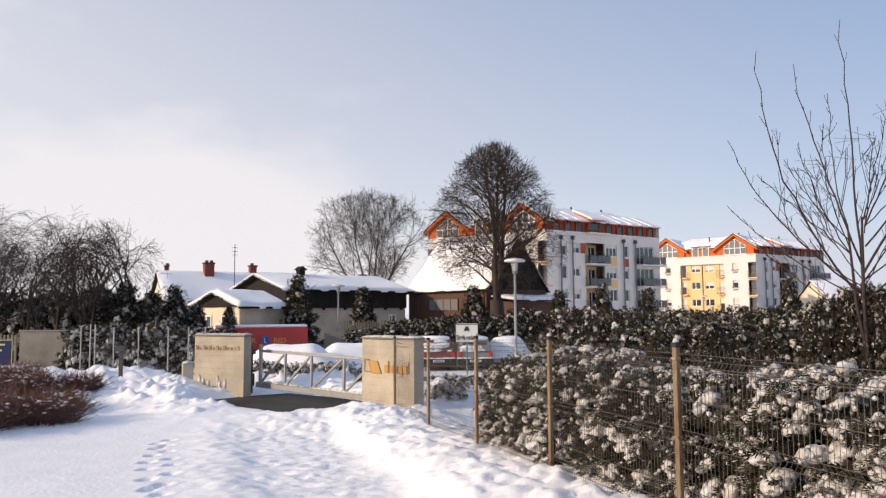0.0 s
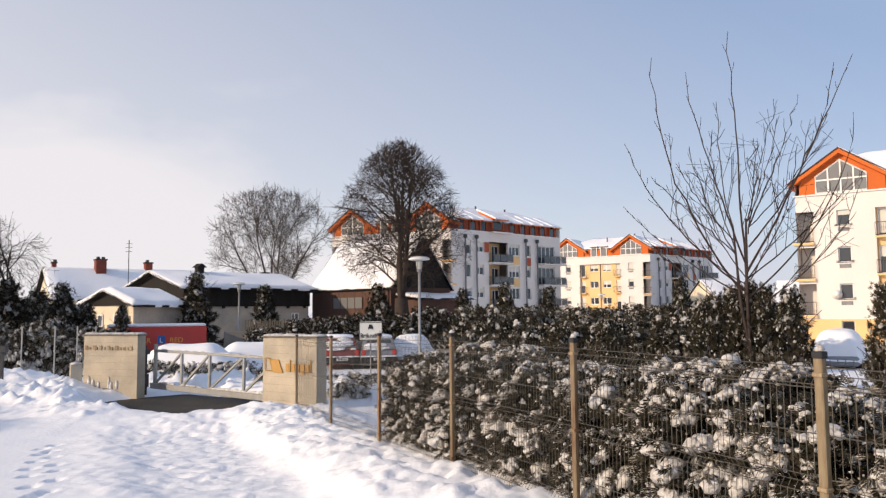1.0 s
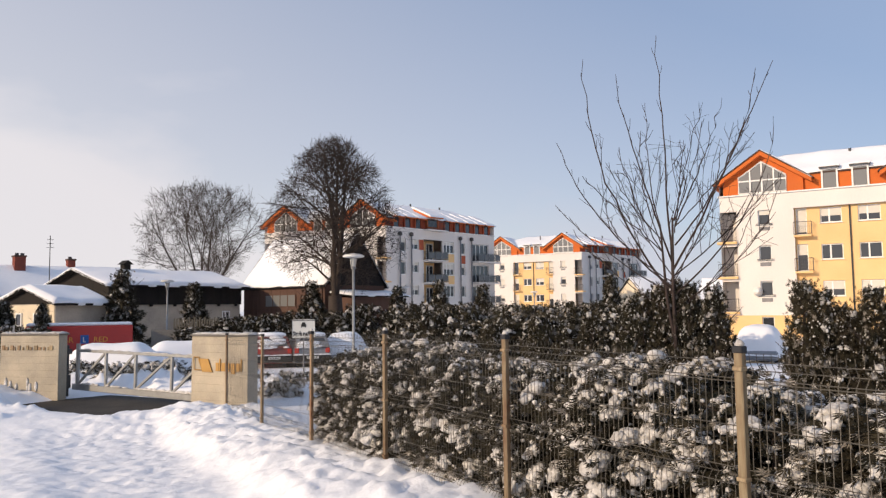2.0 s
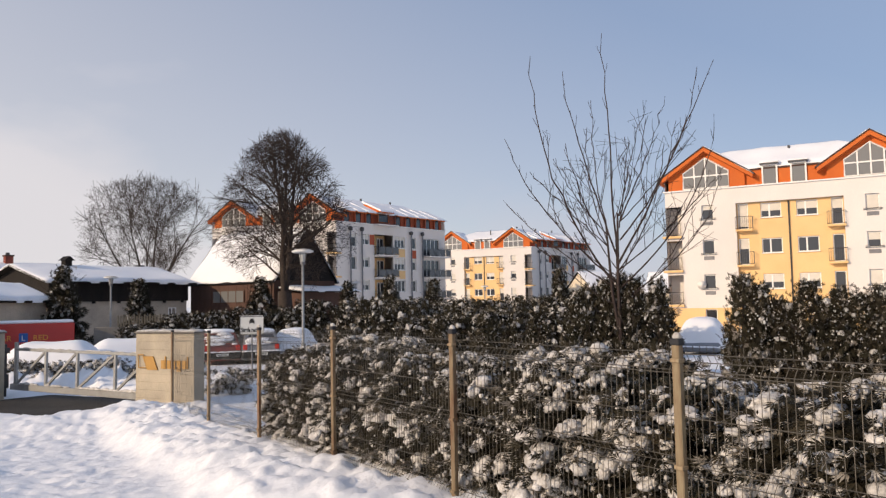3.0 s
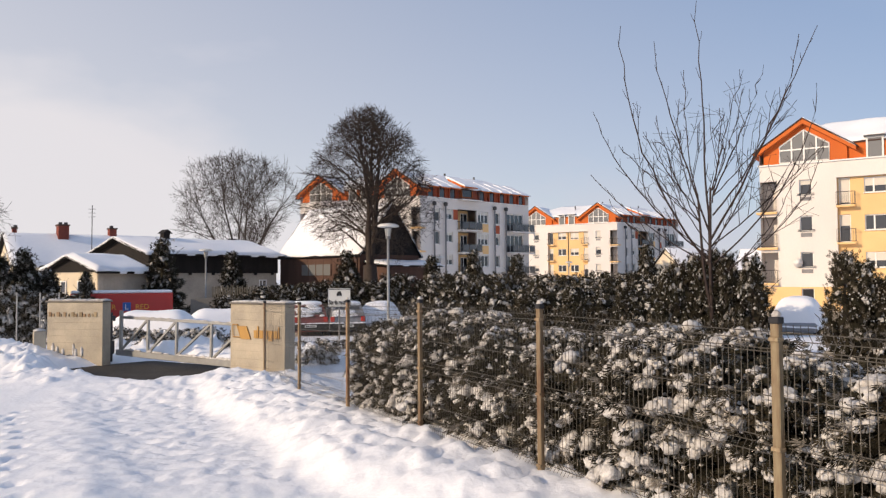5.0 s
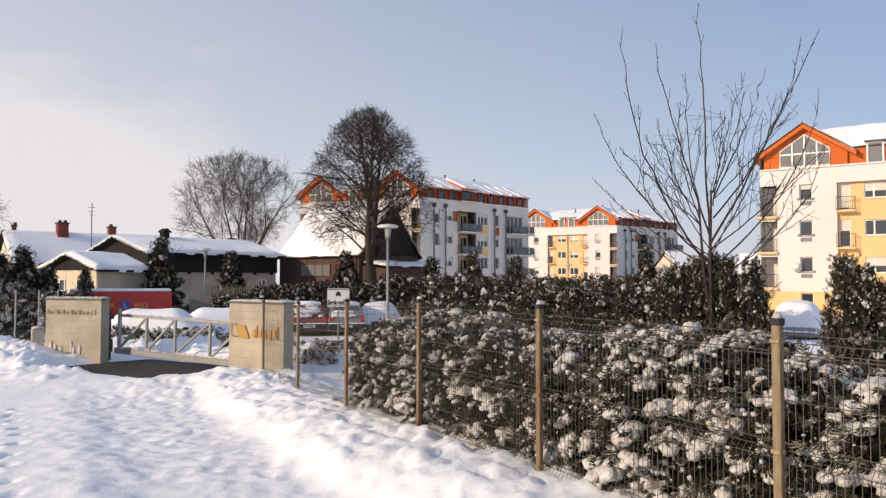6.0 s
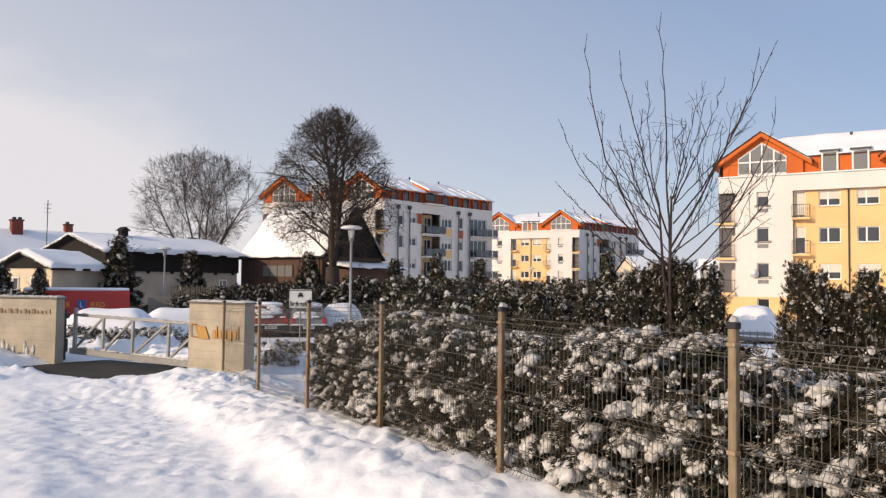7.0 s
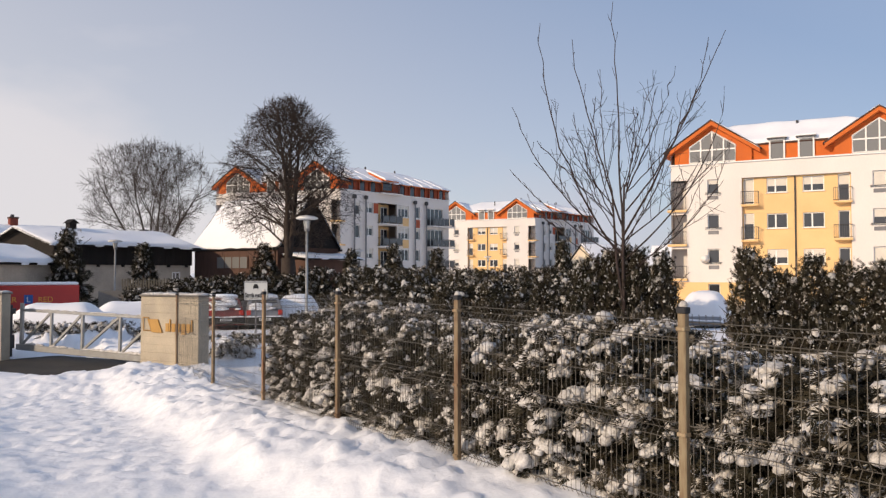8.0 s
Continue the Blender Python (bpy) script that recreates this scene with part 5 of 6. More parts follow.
def whip_tree():
    """The young tree behind the hedge: a short stem and long steep whips."""
    rng = random.Random(3)
    O = Vector((6.2, 11.42, 0.1))
    right = Vector((0.879, -0.476, 0))
    ob = thing("young_tree", pose(*O), "young bare tree with long thin upright shoots", "tree")
    wood, twig = Mesh(), Mesh()
    branch_tube(wood, [Vector((0, 0, -0.2)), Vector((0.01, 0, 1.2)), Vector((0, 0, 2.2)), Vector((0.03, 0, 3.3))], 0.048, 0.016, 8)
    branch_tube(wood, [Vector((0, 0, 1.3)), right * -0.10 + Vector((0, 0, 2.0)), right * -0.17 + Vector((0, 0, 3.2))], 0.036, 0.013, 7)
    #    side reach, top height, start height, thickness, how far the bend lies out
    lefts = ((-0.16, 6.40, 2.2, 0.032, 0.2), (-1.31, 5.93, 2.2, 0.030, 0.98), (-0.82, 5.66, 2.7, 0.025, 0.55), (-0.33, 5.29, 3.2, 0.016, 1.2), (-0.45, 4.83, 3.0, 0.014, 1.1), (-1.80, 4.60, 2.3, 0.024, 0.72),
             (-0.82, 4.57, 2.9, 0.016, 0.75), (-1.0, 4.25, 3.1, 0.014, 0.7), (-1.90, 3.63, 2.2, 0.018, 0.65), (-1.37, 4.0, 2.9, 0.016, 0.55), (-1.05, 3.7, 2.4, 0.014, 1.0), (-0.62, 3.9, 2.5, 0.014, 0.9), (-1.6, 3.2, 1.9, 0.014, 0.7))
    rights = ((0.55, 5.20, 3.4, 0.018, 0.45), (0.86, 5.22, 3.3, 0.020, 0.62), (1.36, 5.66, 3.0, 0.022, 0.85), (1.58, 5.70, 2.6, 0.030, 0.55), (1.6, 4.85, 2.2, 0.022, 0.95), (0.55, 4.83, 3.4, 0.014, 0.7),
              (0.78, 4.37, 2.5, 0.018, 0.95), (1.75, 4.0, 2.5, 0.018, 0.6), (1.6, 3.9, 2.0, 0.014, 1.0), (0.2, 4.6, 3.2, 0.016, 0.9), (1.25, 4.9, 3.3, 0.014, 0.75), (1.2, 3.3, 1.9, 0.014, 0.8), (0.45, 3.7, 2.4, 0.014, 1.0))
    for s, z, z0, r, bend in lefts + rights:
        dep = rng.uniform(-0.5, 0.5)
        a = Vector((0.01, 0, z0 - 0.15))
        if z0 > 2.75:
            a += right * (0.04 if s > 0 else -0.16)
        e = right * s + Vector((0, 0, z)) + Vector((right.y, -right.x, 0)) * dep * 0.8
        b = right * (s * bend) + Vector((0, 0, z0 + (z - z0) * 0.42)) + Vector((right.y, -right.x, 0)) * dep * 0.5
        pts = []
        for i in range(15):
            t = i / 14
            q = a * (1 - t) ** 2 + b * 2 * t * (1 - t) + e * t * t
            pts.append(q + Vector((rng.gauss(0, 0.006), rng.gauss(0, 0.006), 0)) * (1 + 2 * t))
        branch_tube(wood, pts, r * 0.68, 0.0045, 5)
        for i in range(3, 14):
            if rng.random() < 0.85:
                o = pts[i]
                ax = (pts[i + 1] - pts[i]).normalized()
                sd = (right * rng.uniform(-1, 1) + Vector((0, 0, rng.uniform(0.1, 0.9)))).normalized()
                l = (rng.uniform(0.5, 1.25) if i < 9 and rng.random() < 0.35 else rng.uniform(0.12, 0.5)) * (1.15 - i / 16)
                d1 = (ax * 0.8 + sd * 0.62).normalized()
                p1 = o + d1 * l * 0.5
                p2 = p1 + (d1 + ax * 0.5).normalized() * l * 0.5
                branch_tube(twig, [o, p1, p2], max(0.0055, r * (1 - i / 15) * 0.5), 0.004, 3)
                if l > 0.3:
                    for _ in range(2):
                        branch_tube(twig, [p1, p1 + (d1 + right * rng.uniform(-1, 1)).normalized() * l * 0.35, p1 + (d1 + right * rng.uniform(-1, 1)).normalized() * l * 0.5], 0.0045, 0.003, 3)
    part("stem", wood, SAPLING_BARK, ob, smooth=True)
    part("crown", twig, SAPLING_BARK, ob)


whip_tree()


# ---- hedges and conifers ----
def thuja_meshes(h, r, seed, boughs, shape, spray=0.16, snow=0.6, snow_size=1.0, per=9, frosted=0.12, rise=(0.25, 0.7), hang=(-0.35, 0.5)):
    """Sprays of scale leaves on boughs that rise from a stem, and snow pads lying on the boughs."""
    rng = random.Random(seed)
    leaf, sn = Mesh(), Mesh()
    for b in range(boughs):
        f = (b + rng.random()) / boughs
        z = h * (0.04 + 0.96 * f)
        rad = r * shape(f) * rng.uniform(0.72, 1.12)
        w = rng.random() * 6.2832
        out = Vector((math.cos(w), math.sin(w), 0))
        side = Vector((-out.y, out.x, 0))
        tip = out * rad + Vector((0, 0, z))
        root = out * rad * 0.15 + Vector((0, 0, max(0.02, z - rad * rng.uniform(*rise))))
        ax = (tip - root).normalized()
        for s in range(per):
            t = rng.uniform(0.45, 1.05)
            o = root.lerp(tip, t) + side * rng.gauss(0, 0.09 * r / 0.6) + Vector((0, 0, rng.gauss(0, 0.05)))
            d = (ax + side * rng.gauss(0, 0.7) + Vector((0, 0, rng.uniform(*hang)))).normalized()
            n = d.cross(Vector((rng.gauss(0, 1), rng.gauss(0, 1), rng.gauss(0, 0.6)))).normalized()
            frost = 1 if rng.random() < frosted else 0
            l = spray * rng.uniform(0.6, 1.35) * (0.45 + 0.55 * min(1.0, rad / r))
            for q in (-0.8, -0.4, 0.0, 0.4, 0.8):
                dd = (d * math.cos(q) + n * math.sin(q)).normalized()
                nn = (n * math.cos(q) - d * math.sin(q)) * l * 0.085
                b0 = o + d * l * 0.22 * (1 - abs(q))
                e = b0 + dd * l * (1.0 - 0.3 * abs(q)) - Vector((0, 0, l * 0.12))
                mid = b0.lerp(e, 0.5)
                leaf.face([b0, mid + nn, e, mid - nn], frost)
        if rng.random() < snow:
            # a cap draped over the bough's end: a rounded top and ragged fingers hanging from its rim
            s1 = snow_size * rng.choice((0.4, 0.5, 0.65, 0.8, 1.0, 1.25)) * (1.14 - 0.32 * f)
            c = root.lerp(tip, rng.uniform(0.82, 0.97)) + Vector((0, 0, 0.035))
            for i in range(rng.randint(5, 7)):
                t = rng.random() * 0.9
                o = c + (out * (0.10 * t - 0.02) + side * rng.gauss(0, 0.031) - Vector((0, 0, 0.12 * t * t + rng.uniform(0, 0.012)))) * s1
                s0 = s1 * rng.uniform(0.030, 0.050) * (1.1 - 0.35 * t)
                lump(sn, o, (s0 * rng.uniform(0.8, 1.2), s0 * rng.uniform(0.8, 1.2), s0 * rng.uniform(0.85, 1.2)), rng, 7, 5)
            for i in range(rng.randint(6, 11)):
                v = rng.uniform(-1.7, 1.7)
                way = out * math.cos(v) + side * math.sin(v)
                run = (way * rng.uniform(0.15, 0.6) - Vector((0, 0, 1))).normalized()
                top = run.cross(side if abs(run.dot(side)) < 0.8 else out).normalized()
                R3 = Matrix((run, top, run.cross(top))).transposed()
                o = c + way * rng.uniform(0.04, 0.075) * s1 - Vector((0, 0, rng.uniform(0.01, 0.085) * s1))
                s0 = s1 * rng.uniform(0.009, 0.020)
                kk = len(sn.v)
                lump(sn, (0, 0, 0), (s0 * rng.uniform(1.8, 3.6), s0, s0), rng, 4, 3)
                for j in range(kk, len(sn.v)):
                    sn.v[j] = tuple(R3 @ Vector(sn.v[j]) + o)
        for i in range(3):
            o = root.lerp(tip, rng.uniform(0.6, 1.08)) + side * rng.gauss(0, 0.1) + Vector((0, 0, rng.uniform(-0.04, 0.06)))
            s0 = snow_size * rng.uniform(0.007, 0.019)
            lump(sn, o, (s0 * rng.uniform(0.8, 1.3), s0, s0 * rng.uniform(0.8, 1.5)), rng, 5, 3)
    return leaf, sn


def column(f):
    return 1.0 - 0.12 * f - 0.75 * max(0.0, f - 0.8) / 0.2 * max(0.0, f - 0.8) / 0.2 + (-0.25 * max(0.0, 0.12 - f) / 0.12)


def cone(f):
    return max(0.05, 1.02 - f) * (0.85 + 0.15 * min(1, f * 8))


def dome(f):
    return math.sqrt(max(0.03, 1 - (f * 0.97) ** 2))


def plant(name, h, r, seed, boughs, shape, label, category, leafmat, spray=0.16, snow=0.6, snow_size=1.0, per=9, group="", stem=True, frosted=0.12, rise=(0.25, 0.7), hang=(-0.35, 0.5)):
    ob = thing(name, pose(0, 0, -100), label, category, group)
    leaf, sn = thuja_meshes(h, r, seed, boughs, shape, spray, snow, snow_size, per, frosted, rise, hang)
    part("leaves", leaf, [leafmat, FROSTED], ob)
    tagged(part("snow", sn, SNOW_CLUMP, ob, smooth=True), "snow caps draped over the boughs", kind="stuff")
    if stem:
        m = Mesh()
        rng = random.Random(seed)
        m.tube([(0, 0, -0.2), (rng.uniform(-0.03, 0.03), 0, h * 0.5), (0, 0, h * 0.92)], [0.05 * h / 1.8, 0.03 * h / 1.8, 0.008], 6)
        for i in range(14):
            w, z = rng.random() * 6.28, h * rng.uniform(0.1, 0.8)
            m.tube([(0, 0, z), (math.cos(w) * r * 0.45, math.sin(w) * r * 0.45, z + r * 0.2), (math.cos(w) * r * 0.8, math.sin(w) * r * 0.8, z + r * 0.5)], [0.014, 0.009, 0.004], 3)
        part("stem", m, BARK, ob)
    return ob


def spread_out(protos, spots, rng, zf=None):
    """First spots take the first-built plants themselves, the rest take copies."""
    owner = {}
    for x, y, sc in spots:
        i = rng.randrange(len(protos))
        z = (zf or slope)(x, y)
        m = pose(x, y, z - 0.02, 0, 0, rng.uniform(0, 360)) @ Matrix.Diagonal((sc[0], sc[0], sc[1], 1))
        if i in owner:
            copy_thing(protos[i], m)
        else:
            owner[i] = m
    for i, m in owner.items():
        protos[i].matrix_basis = m


RIGHT = Vector((-FENCE_U.y, FENCE_U.x))
if RIGHT.x < 0:
    RIGHT = -RIGHT
_rng = random.Random(77)
near = [plant("thuja", 1.8, 0.62, 100 + i, 210, column, "dark thuja hedge shrub with snow pads behind wire fence", "hedge", THUJA, 0.092, 0.62, 1.42, 28, "thuja hedge along the fence", frosted=0.07, hang=(-1.3, 0.35)) for i in range(4)]
_spots = []
_u = 4.75
while _u < 19.0:
    _p = FENCE_0 + FENCE_U * _u + RIGHT * (0.72 + _rng.uniform(-0.06, 0.1))
    _spots.append((_p.x, _p.y, (_rng.uniform(0.95, 1.05), (_rng.uniform(1.46, 1.66) - slope(_p.x, _p.y)) / 1.88 * (0.94 if _u < 6 else 1.0))))
    _u += 0.62
_near_spots = _spots
spread_out(near, _spots, _rng)
# looser rows behind, taller
back = [plant("tall_thuja", 2.3, 0.62, 200 + i, 170, (lambda f: (0.10 + 0.80 * cone(f) ** 0.8) * (0.75 + 0.35 * math.sin(f * 23) ** 2)), "tall ragged thuja dusted with snow behind the hedge", "shrub", THUJA, 0.13, 0.20, 0.85, 20, "thujas behind the hedge", frosted=0.08, rise=(0.9, 1.6), hang=(-0.1, 1.2)) for i in range(3)]
_spots = []
for _x, _y, _h in ((7.8, 10.4, 2.25), (8.15, 10.05, 1.9), (8.45, 9.75, 2.1), (8.8, 9.5, 2.0), (9.2, 9.1, 2.0), (9.75, 8.8, 1.6), (10.3, 8.3, 1.6), (5.7, 11.9, 2.1), (6.1, 11.7, 2.3), (6.45, 11.4, 2.3), (6.75, 11.15, 2.25),
                   (5.1, 12.2, 1.9), (4.4, 12.8, 1.85), (3.7, 13.4, 1.8), (9.3, 10.8, 1.4), (7.95, 10.2, 2.1), (8.3, 9.95, 1.8), (8.65, 9.6, 1.85), (9.0, 9.3, 1.9), (5.9, 11.9, 2.2), (6.3, 11.6, 2.35)):
    _spots.append((_x, _y, (_rng.uniform(0.8, 0.95), _h / 2.3)))
spread_out(back, _spots, _rng)
# hedge rows across the yard beyond
mid = [plant("snowy_shrub", 1.9, 1.0, 300 + i, 170, dome, "rounded snow-laden evergreen shrub", "shrub", THUJA, 0.18, 0.62, 1.15, 14, "snowy shrubs round the yard", frosted=0.10) for i in range(3)]
_spots = []
for _i in range(16):
    _t = _i / 15
    _spots.append((4.0 + 6.0 * _t + _rng.uniform(-0.3, 0.3), 19.5 - 2.0 * _t + _rng.uniform(-0.6, 0.6), (1.0, _rng.uniform(0.85, 1.0))))
for _i in range(14):
    _t = _i / 13
    _spots.append((4.4 + 10.5 * _t + _rng.uniform(-0.3, 0.3), 28.5 - 3 * _t + _rng.uniform(-0.8, 0.8), (1.1, _rng.uniform(1.12, 1.3))))
for _i in range(17):
    _t = _i / 16
    _spots.append((-4.8 + 9.5 * _t + _rng.uniform(-0.25, 0.25), 43.6 + _rng.uniform(-0.5, 0.5), (1.2, (0.85 + 0.40 * min(1, _t * 2.2)) * _rng.uniform(0.92, 1.1))))
for _i in range(13):
    _t = _i / 12
    _spots.append((4.2 + 15 * _t + _rng.uniform(-0.3, 0.3), 43.6 - 3.5 * _t + _rng.uniform(-0.6, 0.6), (1.3, _rng.uniform(1.38, 1.52))))
spread_out(mid, _spots, _rng)
# firs and conical conifers
fir = [plant("conifer", 4.0, 1.35, 400 + i, 190, cone, "dark conical conifer flecked with snow", "tree", THUJA, 0.32, 0.6, 1.7, 16, "conifers among the houses", frosted=0.14) for i in range(2)]
_spots = []
for _x, _y, _h, _w in ((-9.2, 49.2, 5.1, 1.25), (-5.1, 49.7, 4.35, 1.0), (2.0, 49.9, 4.4, 1.15), (10.1, 49.0, 4.4, 0.9), (12.8, 48.4, 4.1, 0.9), (-12.4, 35.9, 3.9, 0.9), (-13.3, 35.4, 3.6, 0.9), (-11.4, 36.2, 3.0, 0.7), (-14.4, 35.3, 4.0, 1.1), (-15.3, 35.8, 3.4, 1.0),
                       (-11.0, 40.0, 3.0, 0.6), (6.9, 46.0, 3.9, 0.9), (20.6, 46.0, 4.6, 0.9), (-9.9, 36.0, 2.6, 0.55)):
    _spots.append((_x, _y, (_w, _h / 4.0)))
spread_out(fir, _spots, _rng)
# clipped shrubs behind the left mesh fence
left = [plant("snowy_hedge_shrub", 2.0, 0.8, 500 + i, 150, column, "snow-dusted hedge shrub behind thin mesh fence", "hedge", THUJA_BROWN, 0.22, 0.75, 1.8, 10, "hedge behind the far fence", frosted=0.22) for i in range(2)]
spread_out(left, [(-15.6 + 0.72 * i, 33.6 + _rng.uniform(-0.15, 0.25), (1.0, _rng.uniform(0.95, 1.2))) for i in range(9)] + [(-29 + 1.1 * i, 40.0 + _rng.uniform(-0.5, 0.5), (1.4, _rng.uniform(1.5, 2.1))) for i in range(15)], _rng)
# low junipers on the bank behind the gate
low = [plant("juniper", 0.42, 0.75, 600 + i, 60, dome, "low spreading juniper half buried in snow", "shrub", THUJA, 0.17, 0.7, 1.6, 6, "junipers on the bank", False) for i in range(2)]


spread_out(low, [(-5.6, 24.6, (0.9, 0.9)), (-4.4, 23.9, (0.9, 0.8)), (-3.2, 23.3, (0.9, 0.9)), (-2.0, 22.2, (0.8, 0.8)), (0.1, 19.6, (0.7, 0.8)), (0.5, 21.5, (0.9, 0.6)), (-0.6, 24.0, (0.9, 0.6))], _rng, snow_height)


def twiggy_bush(loc, w, h, seed):
    rng = random.Random(seed)
    m = Mesh()
    for i in range(560):
        a, e = rng.random() * 6.28, rng.uniform(0.15, 1.3)
        d = Vector((math.cos(a) * math.cos(e), math.sin(a) * math.cos(e), math.sin(e)))
        o = Vector((math.cos(a) * w * 0.45, math.sin(a) * w * 0.45, 0)) * rng.random()
        l = h * rng.uniform(0.5, 1.15)
        p1 = o + d * l * 0.5
        p2 = p1 + (d + Vector((rng.gauss(0, 0.3), rng.gauss(0, 0.3), 0.2))).normalized() * l * 0.5
        m.tube([o, p1, p2], [0.008, 0.006, 0.003], 3, caps=False)
        for k in range(3):
            q = o.lerp(p2, rng.uniform(0.4, 0.9))
            m.tube([q, q + (d + Vector((rng.gauss(0, 0.6), rng.gauss(0, 0.6), rng.gauss(0, 0.4)))).normalized() * l * 0.25], [0.004, 0.002], 3, caps=False)
    ob = thing("twiggy_bush", pose(*loc), "low reddish leafless bush dusted with snow", "shrub", "red twig bushes")
    part("crown", m, TWIG_RED, ob)
    s = Mesh()
    for i in range(60):
        a = rng.random() * 6.28
        rr = w * 0.6 * math.sqrt(rng.random())
        lump(s, (math.cos(a) * rr, math.sin(a) * rr, h * rng.uniform(0.3, 0.8)), (0.05, 0.04, 0.02), rng, 6, 3)
    tagged(part("snow", s, SNOW_CLUMP, ob, smooth=True), kind="stuff")


for _i, (_x, _y, _w, _h) in enumerate(((-8.9, 14.6, 1.3, 0.85), (-8.0, 15.6, 1.2, 0.75), (-9.6, 16.2, 1.4, 0.8), (-10.4, 14.8, 1.4, 0.9), (-9.9, 18.5, 1.0, 0.6), (-8.9, 19.0, 0.9, 0.5), (-8.6, 17.3, 1.1, 0.6), (-11.6, 17.6, 1.4, 0.8), (-11.2, 20.4, 1.2, 0.6))):
    twiggy_bush((_x, _y, snow_height(_x, _y) - 0.05), _w, _h, 700 + _i)


# ---- yard things ----
def letters(text, size, depth, material, name, parent, m, label="", bold=0.0):
    cu = bpy.data.curves.new(name, "FONT")
    cu.body, cu.size, cu.extrude, cu.offset = text, size, depth, bold
    tmp = bpy.data.objects.new(name, cu)
    scene.collection.objects.link(tmp)
    me = bpy.data.meshes.new_from_object(tmp.evaluated_get(bpy.context.evaluated_depsgraph_get()))
    bpy.data.objects.remove(tmp)
    bpy.data.curves.remove(cu)
    me.materials.clear()
    me.materials.append(material)
    return part(name, me, None, parent, label, m)


def street_lamp(m, h):
    ob = thing("street_lamp", m, "grey street lamp with flat disc shade", "lamp", "street lamps")
    part("pole", Mesh().tube([(0, 0, -0.3), (0, 0, 0.9), (0, 0, 0.92), (0, 0, h - 0.55)], [0.075, 0.075, 0.055, 0.05], 10), STEEL, ob, smooth=True)
    part("collar", Mesh().tube([(0, 0, h - 0.56), (0, 0, h - 0.46)], 0.10, 12), METAL_GREY, ob)
    part("lantern", Mesh().tube([(0, 0, h - 0.46), (0, 0, h - 0.14)], [0.10, 0.14], 12), LAMP_GLASS, ob, "frosted glass lantern")
    for i in range(4):
        w = math.pi * (i + 0.5) / 2
        part("strut", Mesh().tube([(0.11 * math.cos(w), 0.11 * math.sin(w), h - 0.46), (0.155 * math.cos(w), 0.155 * math.sin(w), h - 0.08)], 0.012, 4), METAL_GREY, ob)
    part("shade", Mesh().tube([(0, 0, h - 0.10), (0, 0, h - 0.06), (0, 0, h - 0.02), (0, 0, h + 0.02)], [0.36, 0.44, 0.40, 0.12], 24), FRAME_WHITE, ob, "flat round metal shade", smooth=True)
    s = Mesh()
    s.tube([(0, 0, h - 0.01), (0, 0, h + 0.03), (0, 0, h + 0.06)], [0.38, 0.30, 0.06], 20)
    part("snow", s, SNOW_CLUMP, ob, "thin snow on the shade", smooth=True)
    return ob


_lamp = street_lamp(pose(2.88, 30.87, -0.45), 4.6)
for _x, _y, _z in ((-6.94, 51.5, -0.65), (10.74, 67.1, -0.7), (27.1, 80.6, -0.9)):
    copy_thing(_lamp, pose(_x, _y, _z, 0, 0, 20))

sign = thing("traffic_sign", pose(0.79, 26.0, -0.25, 0, 0, -3), "white traffic zone sign on a thin post", "sign")
part("post", Mesh().tube([(0, 0.03, -0.3), (0, 0.03, 1.9)], 0.025, 6), METAL_GREY, sign)
_b = part("board", Mesh().box(-0.38, -0.012, 1.30, 0.38, 0.012, 1.90, bevel=0.006), SIGN_WHITE, sign)
part("border", Mesh().box(-0.38, -0.018, 1.30, -0.365, -0.0125, 1.90).box(0.365, -0.018, 1.30, 0.38, -0.0125, 1.90).box(-0.365, -0.018, 1.885, 0.365, -0.0125, 1.90).box(-0.365, -0.018, 1.30, 0.365, -0.0125, 1.315), SIGN_BLACK, _b)
part("car_symbol", Mesh().prism([(-0.085, 1.69), (0.085, 1.69), (0.085, 1.75), (0.06, 1.77), (0.05, 1.83), (-0.05, 1.83), (-0.06, 1.77), (-0.085, 1.75)], -0.02, -0.0125).box(-0.08, -0.02, 1.665, -0.05, -0.0125, 1.688).box(0.05, -0.02, 1.665, 0.08, -0.0125, 1.688), SIGN_BLACK, _b)
letters("Strefa ruchu", 0.132, 0.002, SIGN_BLACK, "lettering", _b, pose(-0.34, -0.017, 1.40, 90, 0, 0) @ Matrix.Diagonal((0.93, 1.55, 1, 1)), "", 0.004)
part("snow", Mesh().box(-0.36, -0.02, 1.902, 0.36, 0.02, 1.93, bevel=0.01), SNOW_CLUMP, _b)


